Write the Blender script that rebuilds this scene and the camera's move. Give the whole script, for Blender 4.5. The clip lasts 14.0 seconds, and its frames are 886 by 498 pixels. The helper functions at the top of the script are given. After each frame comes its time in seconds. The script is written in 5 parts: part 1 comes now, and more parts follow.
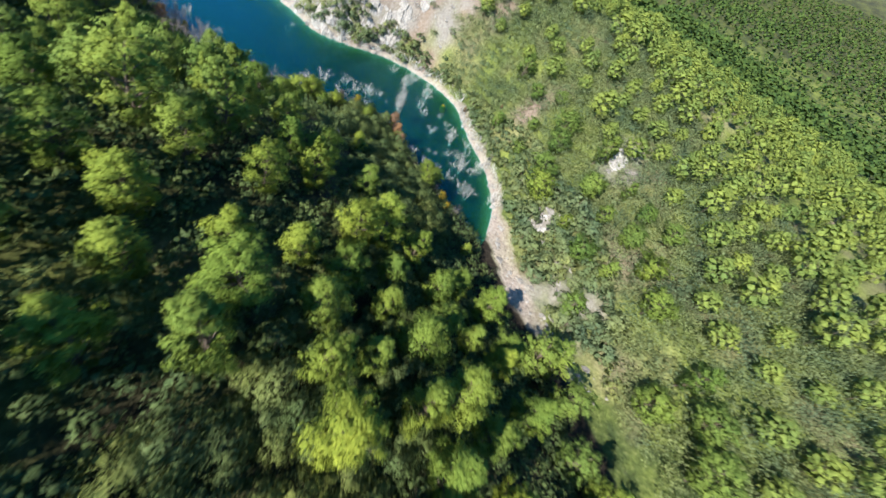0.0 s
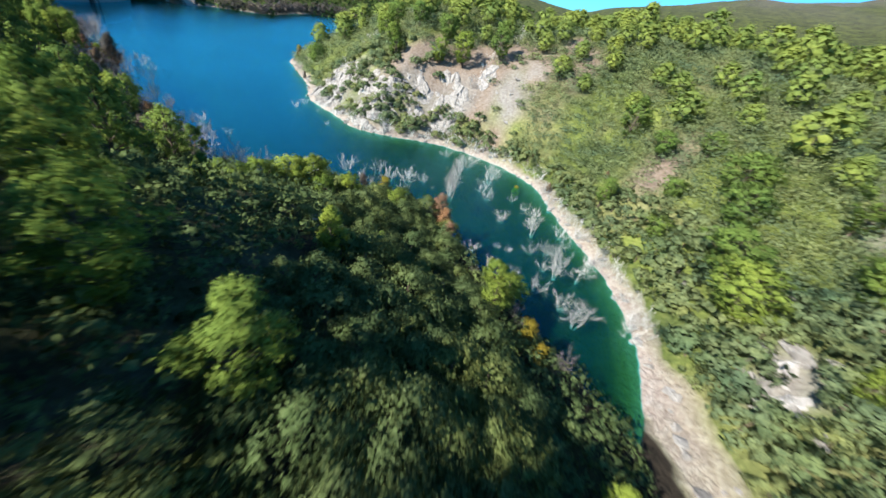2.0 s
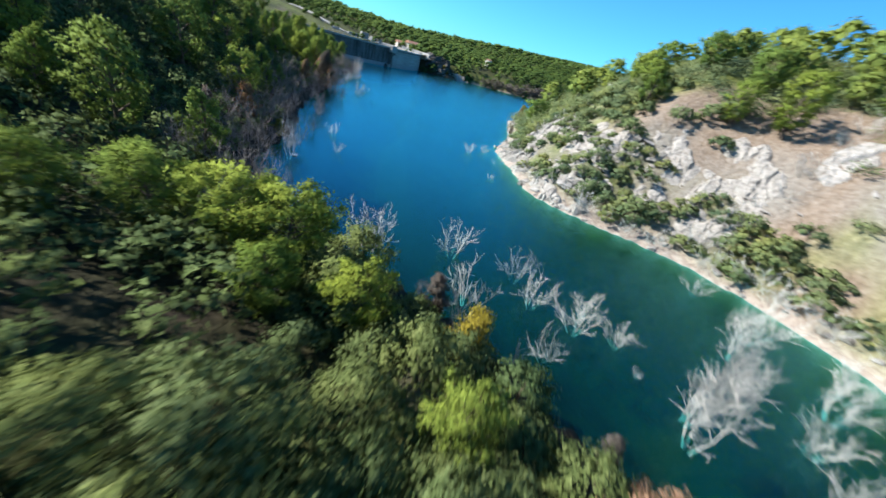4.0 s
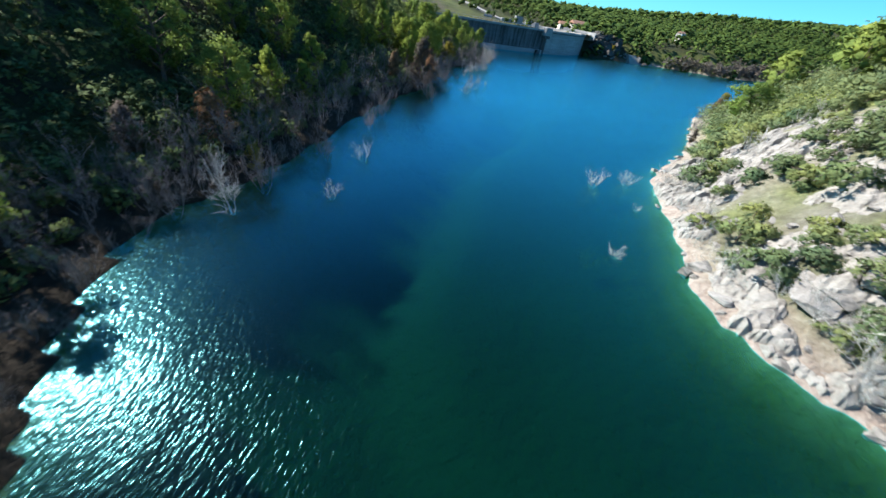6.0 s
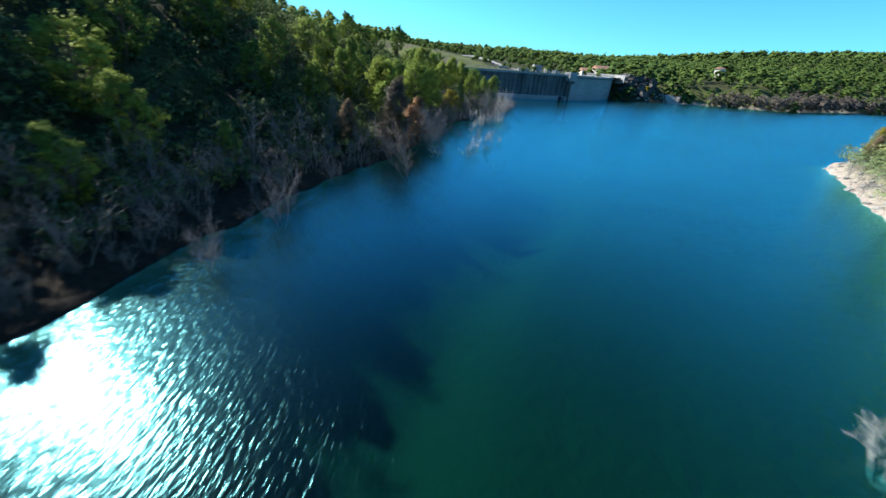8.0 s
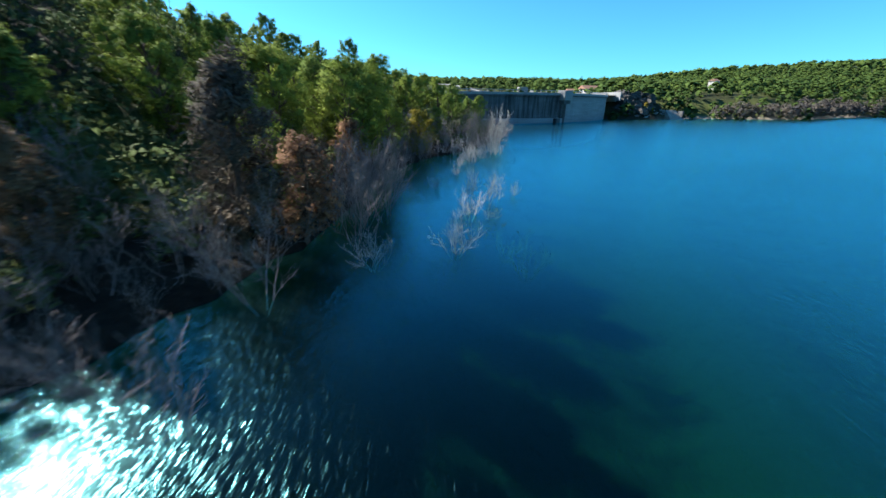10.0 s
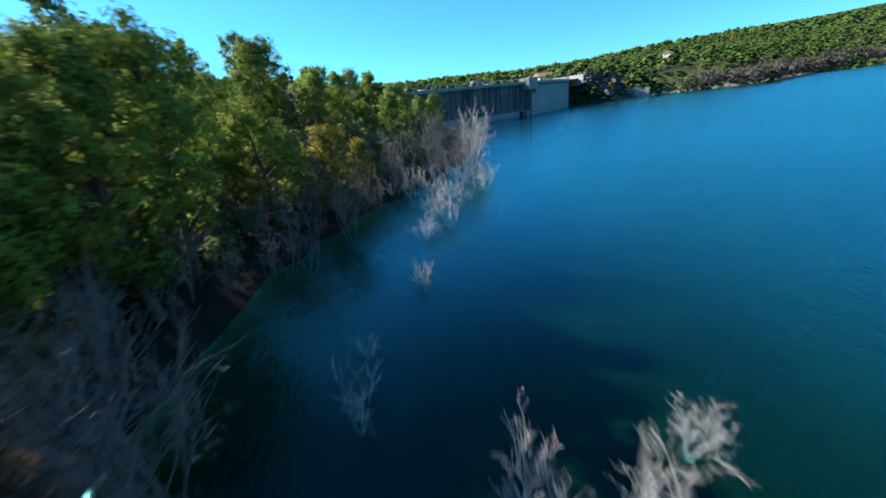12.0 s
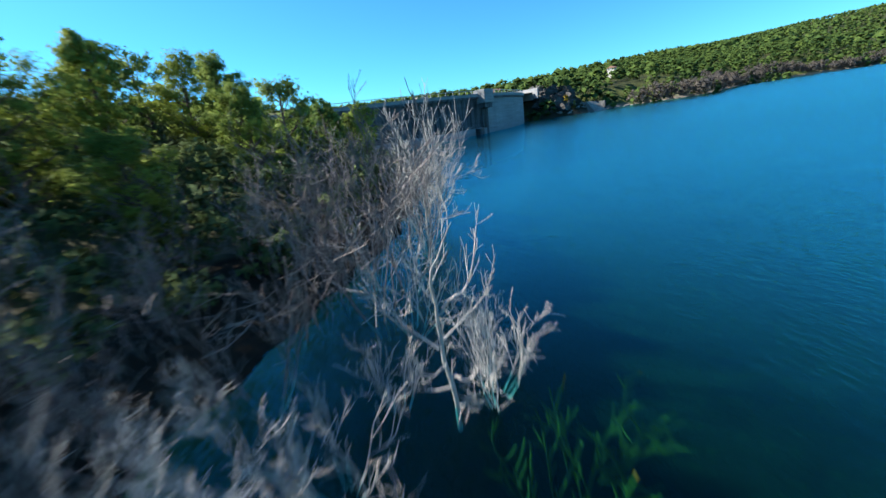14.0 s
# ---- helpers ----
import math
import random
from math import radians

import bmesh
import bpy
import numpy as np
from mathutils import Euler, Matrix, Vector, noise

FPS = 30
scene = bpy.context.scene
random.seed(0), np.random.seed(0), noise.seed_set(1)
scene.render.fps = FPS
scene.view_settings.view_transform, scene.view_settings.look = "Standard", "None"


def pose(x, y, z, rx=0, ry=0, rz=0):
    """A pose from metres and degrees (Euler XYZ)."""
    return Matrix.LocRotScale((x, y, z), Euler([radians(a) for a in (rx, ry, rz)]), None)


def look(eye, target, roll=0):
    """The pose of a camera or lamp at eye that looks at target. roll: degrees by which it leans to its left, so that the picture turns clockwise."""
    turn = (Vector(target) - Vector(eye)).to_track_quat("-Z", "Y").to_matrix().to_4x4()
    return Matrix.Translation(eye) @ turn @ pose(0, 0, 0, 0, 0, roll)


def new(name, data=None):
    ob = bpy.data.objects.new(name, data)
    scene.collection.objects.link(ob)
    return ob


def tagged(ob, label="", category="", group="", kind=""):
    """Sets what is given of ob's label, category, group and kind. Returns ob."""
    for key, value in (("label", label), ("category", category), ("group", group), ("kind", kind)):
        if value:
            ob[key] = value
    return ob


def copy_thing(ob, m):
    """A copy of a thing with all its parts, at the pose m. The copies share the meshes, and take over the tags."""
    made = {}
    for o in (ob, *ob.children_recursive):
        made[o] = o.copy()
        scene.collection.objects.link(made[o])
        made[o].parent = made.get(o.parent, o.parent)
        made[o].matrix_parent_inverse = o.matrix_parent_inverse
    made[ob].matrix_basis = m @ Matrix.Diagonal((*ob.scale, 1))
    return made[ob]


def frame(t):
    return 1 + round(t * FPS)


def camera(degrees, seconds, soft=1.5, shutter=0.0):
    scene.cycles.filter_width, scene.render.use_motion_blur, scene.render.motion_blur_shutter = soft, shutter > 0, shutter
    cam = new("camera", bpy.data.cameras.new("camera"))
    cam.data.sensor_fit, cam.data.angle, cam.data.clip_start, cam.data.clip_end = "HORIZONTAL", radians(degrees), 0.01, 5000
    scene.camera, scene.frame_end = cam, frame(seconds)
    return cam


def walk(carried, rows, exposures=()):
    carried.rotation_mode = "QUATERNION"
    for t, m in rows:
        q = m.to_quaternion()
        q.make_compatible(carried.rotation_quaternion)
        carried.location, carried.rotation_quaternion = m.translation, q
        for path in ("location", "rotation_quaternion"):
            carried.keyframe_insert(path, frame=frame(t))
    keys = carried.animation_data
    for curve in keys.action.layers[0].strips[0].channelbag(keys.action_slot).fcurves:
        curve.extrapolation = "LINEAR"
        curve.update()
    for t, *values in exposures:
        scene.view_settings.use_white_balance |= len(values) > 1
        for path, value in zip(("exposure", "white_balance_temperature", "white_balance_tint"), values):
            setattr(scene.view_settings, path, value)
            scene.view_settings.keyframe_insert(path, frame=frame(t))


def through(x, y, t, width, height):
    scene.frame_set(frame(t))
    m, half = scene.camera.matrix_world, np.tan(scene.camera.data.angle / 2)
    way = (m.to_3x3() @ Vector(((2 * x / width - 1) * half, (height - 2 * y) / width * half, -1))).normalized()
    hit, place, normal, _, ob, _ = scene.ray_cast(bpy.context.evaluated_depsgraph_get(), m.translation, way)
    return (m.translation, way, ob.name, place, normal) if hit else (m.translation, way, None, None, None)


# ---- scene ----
cam = camera(104.1, 14.0, shutter=0.36)
PATH = [
    (0, (-74.198, -105.973, 43.931), (-72.769, -106.003, 42.532), 33.4),
    (0.5, (-68.403, -107.11, 38.946), (-66.854, -106.954, 37.691), 22.2),
    (1, (-61.342, -106.678, 34.08), (-59.76, -106.368, 32.895), 18.1),
    (1.5, (-53.549, -104.917, 29.504), (-51.987, -104.426, 28.355), 15.5),
    (2, (-45.463, -102.221, 24.906), (-43.936, -101.543, 23.807), 13.7),
    (2.5, (-37.435, -98.621, 20.635), (-35.96, -97.739, 19.612), 13.2),
    (3, (-29.624, -94.3, 17.102), (-28.247, -93.183, 16.176), 13.7),
    (3.5, (-22.321, -89.144, 14.759), (-21.183, -87.773, 13.85), 14.7),
    (4, (-15.604, -83.41, 13.358), (-14.757, -81.871, 12.403), 16.6),
    (4.2, (-13.235, -80.867, 13.079), (-12.498, -79.294, 12.088), 17.5),
    (6.3, (-0.834, -59.619, 12.66), (-0.834, -57.988, 11.502), 8.4),
    (6.5, (-0.232, -57.203, 12.078), (-0.266, -55.554, 10.947), 7.7),
    (7, (0.962, -50.865, 10.6), (0.864, -49.169, 9.545), 6.4),
    (7.2, (1.223, -48.303, 10.264), (1.111, -46.593, 9.232), 6.1),
    (9.3, (0.067, -18.159, 7.483), (-0.055, -16.338, 6.664), 1.5),
    (9.5, (0.033, -15.932, 7.117), (-0.082, -14.106, 6.309), 1.3),
    (10, (-0.094, -10.308, 6.281), (-0.195, -8.471, 5.496), 0.5),
    (10.5, (-0.224, -4.89, 5.842), (-0.304, -3.047, 5.071), -0.0),
    (11, (-0.367, 0.491, 5.644), (-0.419, 2.34, 4.884), -1.8),
    (11.5, (-0.387, 5.629, 5.772), (-0.397, 7.478, 5.009), -4.6),
    (12, (-0.318, 10.797, 5.876), (-0.252, 12.64, 5.103), -6.4),
    (12.5, (-0.022, 15.682, 5.756), (0.131, 17.519, 4.981), -8.2),
    (13, (0.523, 20.695, 5.507), (0.754, 22.531, 4.748), -9.7),
    (13.5, (1.449, 25.779, 5.36), (1.747, 27.613, 4.621), -9.4),
    (14, (2.758, 31.256, 4.57), (3.084, 33.103, 3.875), -8.1),
]
walk(cam, [(t, look(eye, target, roll)) for t, eye, target, roll in PATH], [(0, 1.3), (14, 1.3)])

# ---- world, sun ----
SUN_EL, SUN_AZ = radians(37.0), radians(153.5)
SUN_DIR = Vector((math.cos(SUN_EL) * math.cos(SUN_AZ), math.cos(SUN_EL) * math.sin(SUN_AZ), math.sin(SUN_EL)))
world = bpy.data.worlds.new("world")
scene.world = world
world.use_nodes = True
wn = world.node_tree.nodes
sky = wn.new("ShaderNodeTexSky")
sky.sky_type, sky.sun_disc = "NISHITA", False
sky.sun_elevation, sky.sun_rotation = SUN_EL, radians(90) - SUN_AZ
sky.air_density, sky.dust_density, sky.ozone_density = 1.0, 0.3, 2.0
tint = wn.new("ShaderNodeMix")
tint.data_type, tint.blend_type = "RGBA", "MULTIPLY"
tint.inputs[0].default_value = 1.0
tint.inputs[7].default_value = (0.36, 1.13, 1.6, 1)
world.node_tree.links.new(sky.outputs[0], tint.inputs[6])
world.node_tree.links.new(tint.outputs[2], wn["Background"].inputs["Color"])
wn["Background"].inputs["Strength"].default_value = 0.058
sun_data = bpy.data.lights.new("sun", "SUN")
sun_data.energy, sun_data.angle, sun_data.color = 5.0, radians(0.55), (1.0, 0.95, 0.86)
sun = new("sun", sun_data)
sun.matrix_world = look(SUN_DIR * 300, (0, 0, 0))


# ---- materials ----
def material(name):
    m = bpy.data.materials.new(name)
    m.use_nodes = True
    return m, m.node_tree.nodes, m.node_tree.links, m.node_tree.nodes["Principled BSDF"]


def ramp(nodes, links, source, stops):
    r = nodes.new("ShaderNodeValToRGB")
    while len(r.color_ramp.elements) < len(stops):
        r.color_ramp.elements.new(0.5)
    for e, (p, c) in zip(r.color_ramp.elements, stops):
        e.position, e.color = p, (*c, 1)
    links.new(source, r.inputs[0])
    return r.outputs[0]


def noise_tex(nodes, links, scale, detail=4.0, rough=0.55, vector=None, distort=0.0):
    n = nodes.new("ShaderNodeTexNoise")
    n.inputs["Scale"].default_value, n.inputs["Detail"].default_value = scale, detail
    n.inputs["Roughness"].default_value, n.inputs["Distortion"].default_value = rough, distort
    if vector is not None:
        links.new(vector, n.inputs["Vector"])
    return n.outputs[0]


def mix_color(nodes, links, factor, a, b, blend="MIX"):
    m = nodes.new("ShaderNodeMix")
    m.data_type, m.blend_type = "RGBA", blend
    for socket, value in ((m.inputs[0], factor), (m.inputs[6], a), (m.inputs[7], b)):
        if isinstance(value, (int, float)):
            socket.default_value = value
        elif isinstance(value, tuple):
            socket.default_value = (*value, 1)
        else:
            links.new(value, socket)
    return m.outputs[2]


def math_node(nodes, links, op, a, b=0.0, clamp=False):
    m = nodes.new("ShaderNodeMath")
    m.operation, m.use_clamp = op, clamp
    for socket, value in ((m.inputs[0], a), (m.inputs[1], b)):
        if isinstance(value, (int, float)):
            socket.default_value = value
        else:
            links.new(value, socket)
    return m.outputs[0]


def bump(nodes, links, height, strength, distance, target):
    b = nodes.new("ShaderNodeBump")
    b.inputs["Strength"].default_value, b.inputs["Distance"].default_value = strength, distance
    links.new(height, b.inputs["Height"])
    links.new(b.outputs[0], target)


def foliage_material(name, dark, mid, light, through=0.35, cut=0.0, gaps=0.5, patches=0.22):
    """Leaves: hue varies from plant to plant and from leaf to leaf; some light passes through."""
    m, nodes, links, p = material(name)
    info, geo = nodes.new("ShaderNodeObjectInfo"), nodes.new("ShaderNodeNewGeometry")
    leaf = ramp(nodes, links, geo.outputs["Random Per Island"], [(0.0, dark), (0.55, mid), (1.0, light)])
    tree = ramp(nodes, links, info.outputs["Random"], [(0.0, (0.72, 0.82, 0.8)), (0.5, (0.95, 0.98, 1)), (1.0, (1.16, 1.1, 0.9))])
    patch = ramp(nodes, links, noise_tex(nodes, links, 0.16, 2.0, vector=geo.outputs["Position"]), [(0.3, (1 - patches, 1 - 0.7 * patches, 1 - 0.6 * patches)), (0.7, (1 + patches, 1 + 0.6 * patches, 1 - 0.3 * patches))])
    color = mix_color(nodes, links, 1.0, mix_color(nodes, links, 1.0, leaf, tree, "MULTIPLY"), patch, "MULTIPLY")
    if cut:
        speck = noise_tex(nodes, links, 0.6 * cut, 3.0, 0.7, geo.outputs["Position"])
        color = mix_color(nodes, links, 1.0, color, ramp(nodes, links, speck, [(0.32, (0.62, 0.66, 0.7)), (0.68, (1.3, 1.26, 1.2))]), "MULTIPLY")
    links.new(color, p.inputs["Base Color"])
    p.inputs["Roughness"].default_value = 0.8
    p.inputs["Specular IOR Level"].default_value = 0.05
    t = nodes.new("ShaderNodeBsdfTranslucent")
    links.new(color, t.inputs["Color"])
    mix = nodes.new("ShaderNodeMixShader")
    mix.inputs[0].default_value = through
    links.new(p.outputs[0], mix.inputs[1])
    links.new(t.outputs[0], mix.inputs[2])
    surface = mix.outputs[0]
    if cut:
        # each spray breaks up into small leaves with gaps between them
        grain = noise_tex(nodes, links, cut, 2.0, 0.6, geo.outputs["Position"])
        gap = nodes.new("ShaderNodeBsdfTransparent")
        sprays = nodes.new("ShaderNodeMixShader")
        links.new(math_node(nodes, links, "GREATER_THAN", grain, gaps), sprays.inputs[0])
        links.new(gap.outputs[0], sprays.inputs[1])
        links.new(surface, sprays.inputs[2])
        surface = sprays.outputs[0]
    links.new(surface, nodes["Material Output"].inputs["Surface"])
    return m


def bark_material(name, dark, light, scale=6.0):
    m, nodes, links, p = material(name)
    info, geo = nodes.new("ShaderNodeObjectInfo"), nodes.new("ShaderNodeNewGeometry")
    grain = noise_tex(nodes, links, scale, 6.0, 0.7, geo.outputs["Position"])
    color = ramp(nodes, links, grain, [(0.3, dark), (0.7, light)])
    tone = ramp(nodes, links, info.outputs["Random"], [(0.0, (0.75, 0.75, 0.75)), (1.0, (1.15, 1.12, 1.08))])
    links.new(mix_color(nodes, links, 1.0, color, tone, "MULTIPLY"), p.inputs["Base Color"])
    p.inputs["Roughness"].default_value = 0.85
    bump(nodes, links, grain, 0.6, 0.03, p.inputs["Normal"])
    return m


PINE = foliage_material("pine_needles", (0.132, 0.196, 0.0502), (0.158, 0.224, 0.0569), (0.184, 0.252, 0.0669), 0.24, 16.0, 0.45)
PINE_NEAR = foliage_material("pine_needles_fine", (0.148, 0.21, 0.045), (0.19, 0.254, 0.0545), (0.232, 0.296, 0.0665), 0.24, 24.0, 0.46)
PINE_WOOD = foliage_material("pine_needles_wood", (0.131, 0.184, 0.0594), (0.155, 0.212, 0.0675), (0.18, 0.239, 0.0783), 0.17, 9.0, 0.4, 0.3)
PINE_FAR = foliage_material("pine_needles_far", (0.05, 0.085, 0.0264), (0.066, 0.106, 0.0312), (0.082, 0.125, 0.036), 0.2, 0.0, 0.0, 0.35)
ASHEN = foliage_material("ashen_twigs", (0.1, 0.088, 0.085), (0.125, 0.11, 0.106), (0.15, 0.132, 0.128), 0.15, 3.0, 0.46, 0.2)
OAK = foliage_material("oak_leaves", (0.084, 0.114, 0.045), (0.12, 0.158, 0.064), (0.166, 0.202, 0.09), 0.2, 18.0, 0.44)
SCRUB = foliage_material("scrub_leaves", (0.145, 0.185, 0.102), (0.158, 0.2, 0.11), (0.172, 0.215, 0.122), 0.25, 10.0, 0.4, 0.35)
WEED = foliage_material("water_weed", (0.025, 0.04, 0.008), (0.04, 0.055, 0.01), (0.055, 0.07, 0.016), 0.1)
YELLOW = foliage_material("yellow_needles", (0.14, 0.117, 0.0195), (0.25, 0.203, 0.0312), (0.351, 0.289, 0.0624), 0.25, 13.0)
ORANGE = foliage_material("dead_needles", (0.17, 0.095, 0.062), (0.26, 0.15, 0.1), (0.34, 0.205, 0.14), 0.2, 13.0)
RUSSET = foliage_material("withered_twigs", (0.1, 0.075, 0.066), (0.15, 0.115, 0.102), (0.2, 0.16, 0.14), 0.15, 9.0, 0.42)
BARK = bark_material("pine_bark", (0.042, 0.0315, 0.0245), (0.14, 0.105, 0.077))
GREY_WOOD = bark_material("bleached_wood", (0.272, 0.268, 0.258), (0.564, 0.554, 0.534), 9.0)
DARK_TWIG = bark_material("dry_twigs", (0.105, 0.0924, 0.0896), (0.266, 0.235, 0.231), 9.0)


def ground_material():
    """Limestone, pale earth and low green cover on land; pink-washed rock along the water; silt and weed below it,
    coloured by depth to imitate the water's absorption.
    """
    m, nodes, links, p = material("ground")
    geo = nodes.new("ShaderNodeNewGeometry")
    pos = geo.outputs["Position"]
    cover = nodes.new("ShaderNodeAttribute")
    cover.attribute_name = "cover"
    sep = nodes.new("ShaderNodeSeparateXYZ")
    links.new(pos, sep.inputs[0])
    fine = noise_tex(nodes, links, 1.7, 8.0, 0.65, pos)
    broad = noise_tex(nodes, links, 0.11, 5.0, 0.6, pos)
    crack = nodes.new("ShaderNodeTexVoronoi")
    crack.feature = "DISTANCE_TO_EDGE"
    crack.inputs["Scale"].default_value = 0.55
    links.new(pos, crack.inputs["Vector"])
    rock = ramp(nodes, links, fine, [(0.25, (0.122, 0.107, 0.0918)), (0.5, (0.208, 0.19, 0.168)), (0.75, (0.275, 0.264, 0.239))])
    earth = ramp(nodes, links, fine, [(0.3, (0.122, 0.0884, 0.0612)), (0.55, (0.208, 0.162, 0.126)), (0.8, (0.281, 0.235, 0.193))])
    green = ramp(nodes, links, fine, [(0.3, (0.054, 0.0756, 0.0195)), (0.55, (0.108, 0.14, 0.0378)), (0.8, (0.206, 0.216, 0.0864))])
    grove = ramp(nodes, links, noise_tex(nodes, links, 0.035, 7.0, 0.75, pos), [(0.4, (0.35, 0.4, 0.5)), (0.6, (1.5, 1.4, 1.2))])
    green = mix_color(nodes, links, 1.0, green, grove, "MULTIPLY")
    # leaf litter, taken near black to carry the shade beneath the trees
    shaded_litter = ramp(nodes, links, fine, [(0.3, (0.0099, 0.00828, 0.00594)), (0.7, (0.033, 0.0257, 0.0182))])
    shore = ramp(nodes, links, fine, [(0.25, (0.165, 0.125, 0.105)), (0.5, (0.31, 0.255, 0.222)), (0.75, (0.41, 0.375, 0.34))])
    csep = nodes.new("ShaderNodeSeparateColor")
    links.new(cover.outputs["Color"], csep.inputs[0])
    color = mix_color(nodes, links, csep.outputs[0], earth, green)
    color = mix_color(nodes, links, csep.outputs[1], color, rock)
    color = mix_color(nodes, links, csep.outputs[2], color, shaded_litter)
    band = math_node(nodes, links, "MULTIPLY_ADD", broad, 2.9, False)
    band.node.inputs[2].default_value = 0.0
    near = math_node(nodes, links, "SUBTRACT", 1.0, math_node(nodes, links, "DIVIDE", sep.outputs[2], math_node(nodes, links, "MAXIMUM", band, 0.3)), True)
    color = mix_color(nodes, links, math_node(nodes, links, "MULTIPLY", math_node(nodes, links, "POWER", near, 0.5), math_node(nodes, links, "SUBTRACT", 1.0, csep.outputs[2])), color, shore)
    # light lost in deeper water is put into the bed colour
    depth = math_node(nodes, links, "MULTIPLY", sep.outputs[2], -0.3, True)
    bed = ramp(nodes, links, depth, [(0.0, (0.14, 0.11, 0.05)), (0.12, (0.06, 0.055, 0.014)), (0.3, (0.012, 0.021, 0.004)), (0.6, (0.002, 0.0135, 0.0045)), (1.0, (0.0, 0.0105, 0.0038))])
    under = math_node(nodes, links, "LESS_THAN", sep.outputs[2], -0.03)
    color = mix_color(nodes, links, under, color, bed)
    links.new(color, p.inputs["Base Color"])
    p.inputs["Roughness"].default_value = 0.95
    p.inputs["Specular IOR Level"].default_value = 0.15
    relief = math_node(nodes, links, "ADD", fine, math_node(nodes, links, "MULTIPLY", crack.outputs[0], 0.6))
    bump(nodes, links, relief, 0.7, 0.5, p.inputs["Normal"])
    return m


def water_material():
    """Clear water: a tinted see-through body under a glossy rippled skin."""
    m, nodes, links, p = material("water")
    geo = nodes.new("ShaderNodeNewGeometry")
    pos = geo.outputs["Position"]
    stretch = nodes.new("ShaderNodeMapping")
    stretch.inputs["Rotation"].default_value = (0, 0, 0.6)
    stretch.inputs["Scale"].default_value = (1.0, 0.45, 1.0)
    links.new(pos, stretch.inputs["Vector"])
    small = noise_tex(nodes, links, 6.5, 2.0, 0.5, stretch.outputs[0])
    large = noise_tex(nodes, links, 0.55, 2.0, 0.5, stretch.outputs[0])
    middle = noise_tex(nodes, links, 1.3, 2.0, 0.5, stretch.outputs[0])
    gust = noise_tex(nodes, links, 0.035, 2.0, 0.5, pos)
    h = math_node(nodes, links, "ADD", math_node(nodes, links, "MULTIPLY", small, 0.1), math_node(nodes, links, "MULTIPLY", large, 0.14))
    h = math_node(nodes, links, "ADD", h, math_node(nodes, links, "MULTIPLY", middle, 0.08))
    h = math_node(nodes, links, "MULTIPLY", h, math_node(nodes, links, "ADD", gust, 0.25))
    gloss = nodes.new("ShaderNodeBsdfGlossy")
    gloss.inputs["Color"].default_value = (0.26, 0.86, 1.0, 1)
    gloss.inputs["Roughness"].default_value = 0.16
    b = nodes.new("ShaderNodeBump")
    b.inputs["Strength"].default_value, b.inputs["Distance"].default_value = 1.0, 0.62
    links.new(h, b.inputs["Height"])
    links.new(b.outputs[0], gloss.inputs["Normal"])
    clear = nodes.new("ShaderNodeBsdfTransparent")
    clear.inputs["Color"].default_value = (0.35, 0.93, 0.92, 1)
    facing = nodes.new("ShaderNodeLayerWeight")
    facing.inputs["Blend"].default_value = 0.5
    sheen = math_node(nodes, links, "MULTIPLY_ADD", math_node(nodes, links, "POWER", facing.outputs["Facing"], 3.0), 0.95, True)
    sheen.node.inputs[2].default_value = 0.014
    mix = nodes.new("ShaderNodeMixShader")
    links.new(sheen, mix.inputs[0])
    links.new(clear.outputs[0], mix.inputs[1])
    rough = nodes.new("ShaderNodeBsdfGlossy")
    rough.inputs["Color"].default_value = (0.35, 0.95, 1.0, 1)
    rough.inputs["Roughness"].default_value = 0.26
    skin = nodes.new("ShaderNodeMixShader")
    skin.inputs[0].default_value = 0.06
    links.new(gloss.outputs[0], skin.inputs[1])
    links.new(rough.outputs[0], skin.inputs[2])
    links.new(skin.outputs[0], mix.inputs[2])
    links.new(mix.outputs[0], nodes["Material Output"].inputs["Surface"])
    return m


GROUND = ground_material()
WATER = water_material()


def stone_material(name, dark, mid, light, scale=1.2):
    m, nodes, links, p = material(name)
    geo = nodes.new("ShaderNodeNewGeometry")
    info = nodes.new("ShaderNodeObjectInfo")
    fine = noise_tex(nodes, links, scale, 9.0, 0.68, geo.outputs["Position"])
    color = ramp(nodes, links, fine, [(0.28, dark), (0.5, mid), (0.72, light)])
    tone = ramp(nodes, links, info.outputs["Random"], [(0.0, (0.82, 0.8, 0.77)), (1.0, (1.1, 1.1, 1.1))])
    links.new(mix_color(nodes, links, 1.0, color, tone, "MULTIPLY"), p.inputs["Base Color"])
    p.inputs["Roughness"].default_value = 0.9
    bump(nodes, links, fine, 0.9, 0.25, p.inputs["Normal"])
    return m


LIMESTONE = stone_material("limestone", (0.0884, 0.0818, 0.0755), (0.233, 0.22, 0.207), (0.327, 0.32, 0.309))
# stone darkened to stand in for the shade beside the dam
SHADED_STONE = stone_material("shaded_stone", (0.0189, 0.0189, 0.0189), (0.0566, 0.0535, 0.0503), (0.107, 0.1, 0.0944))


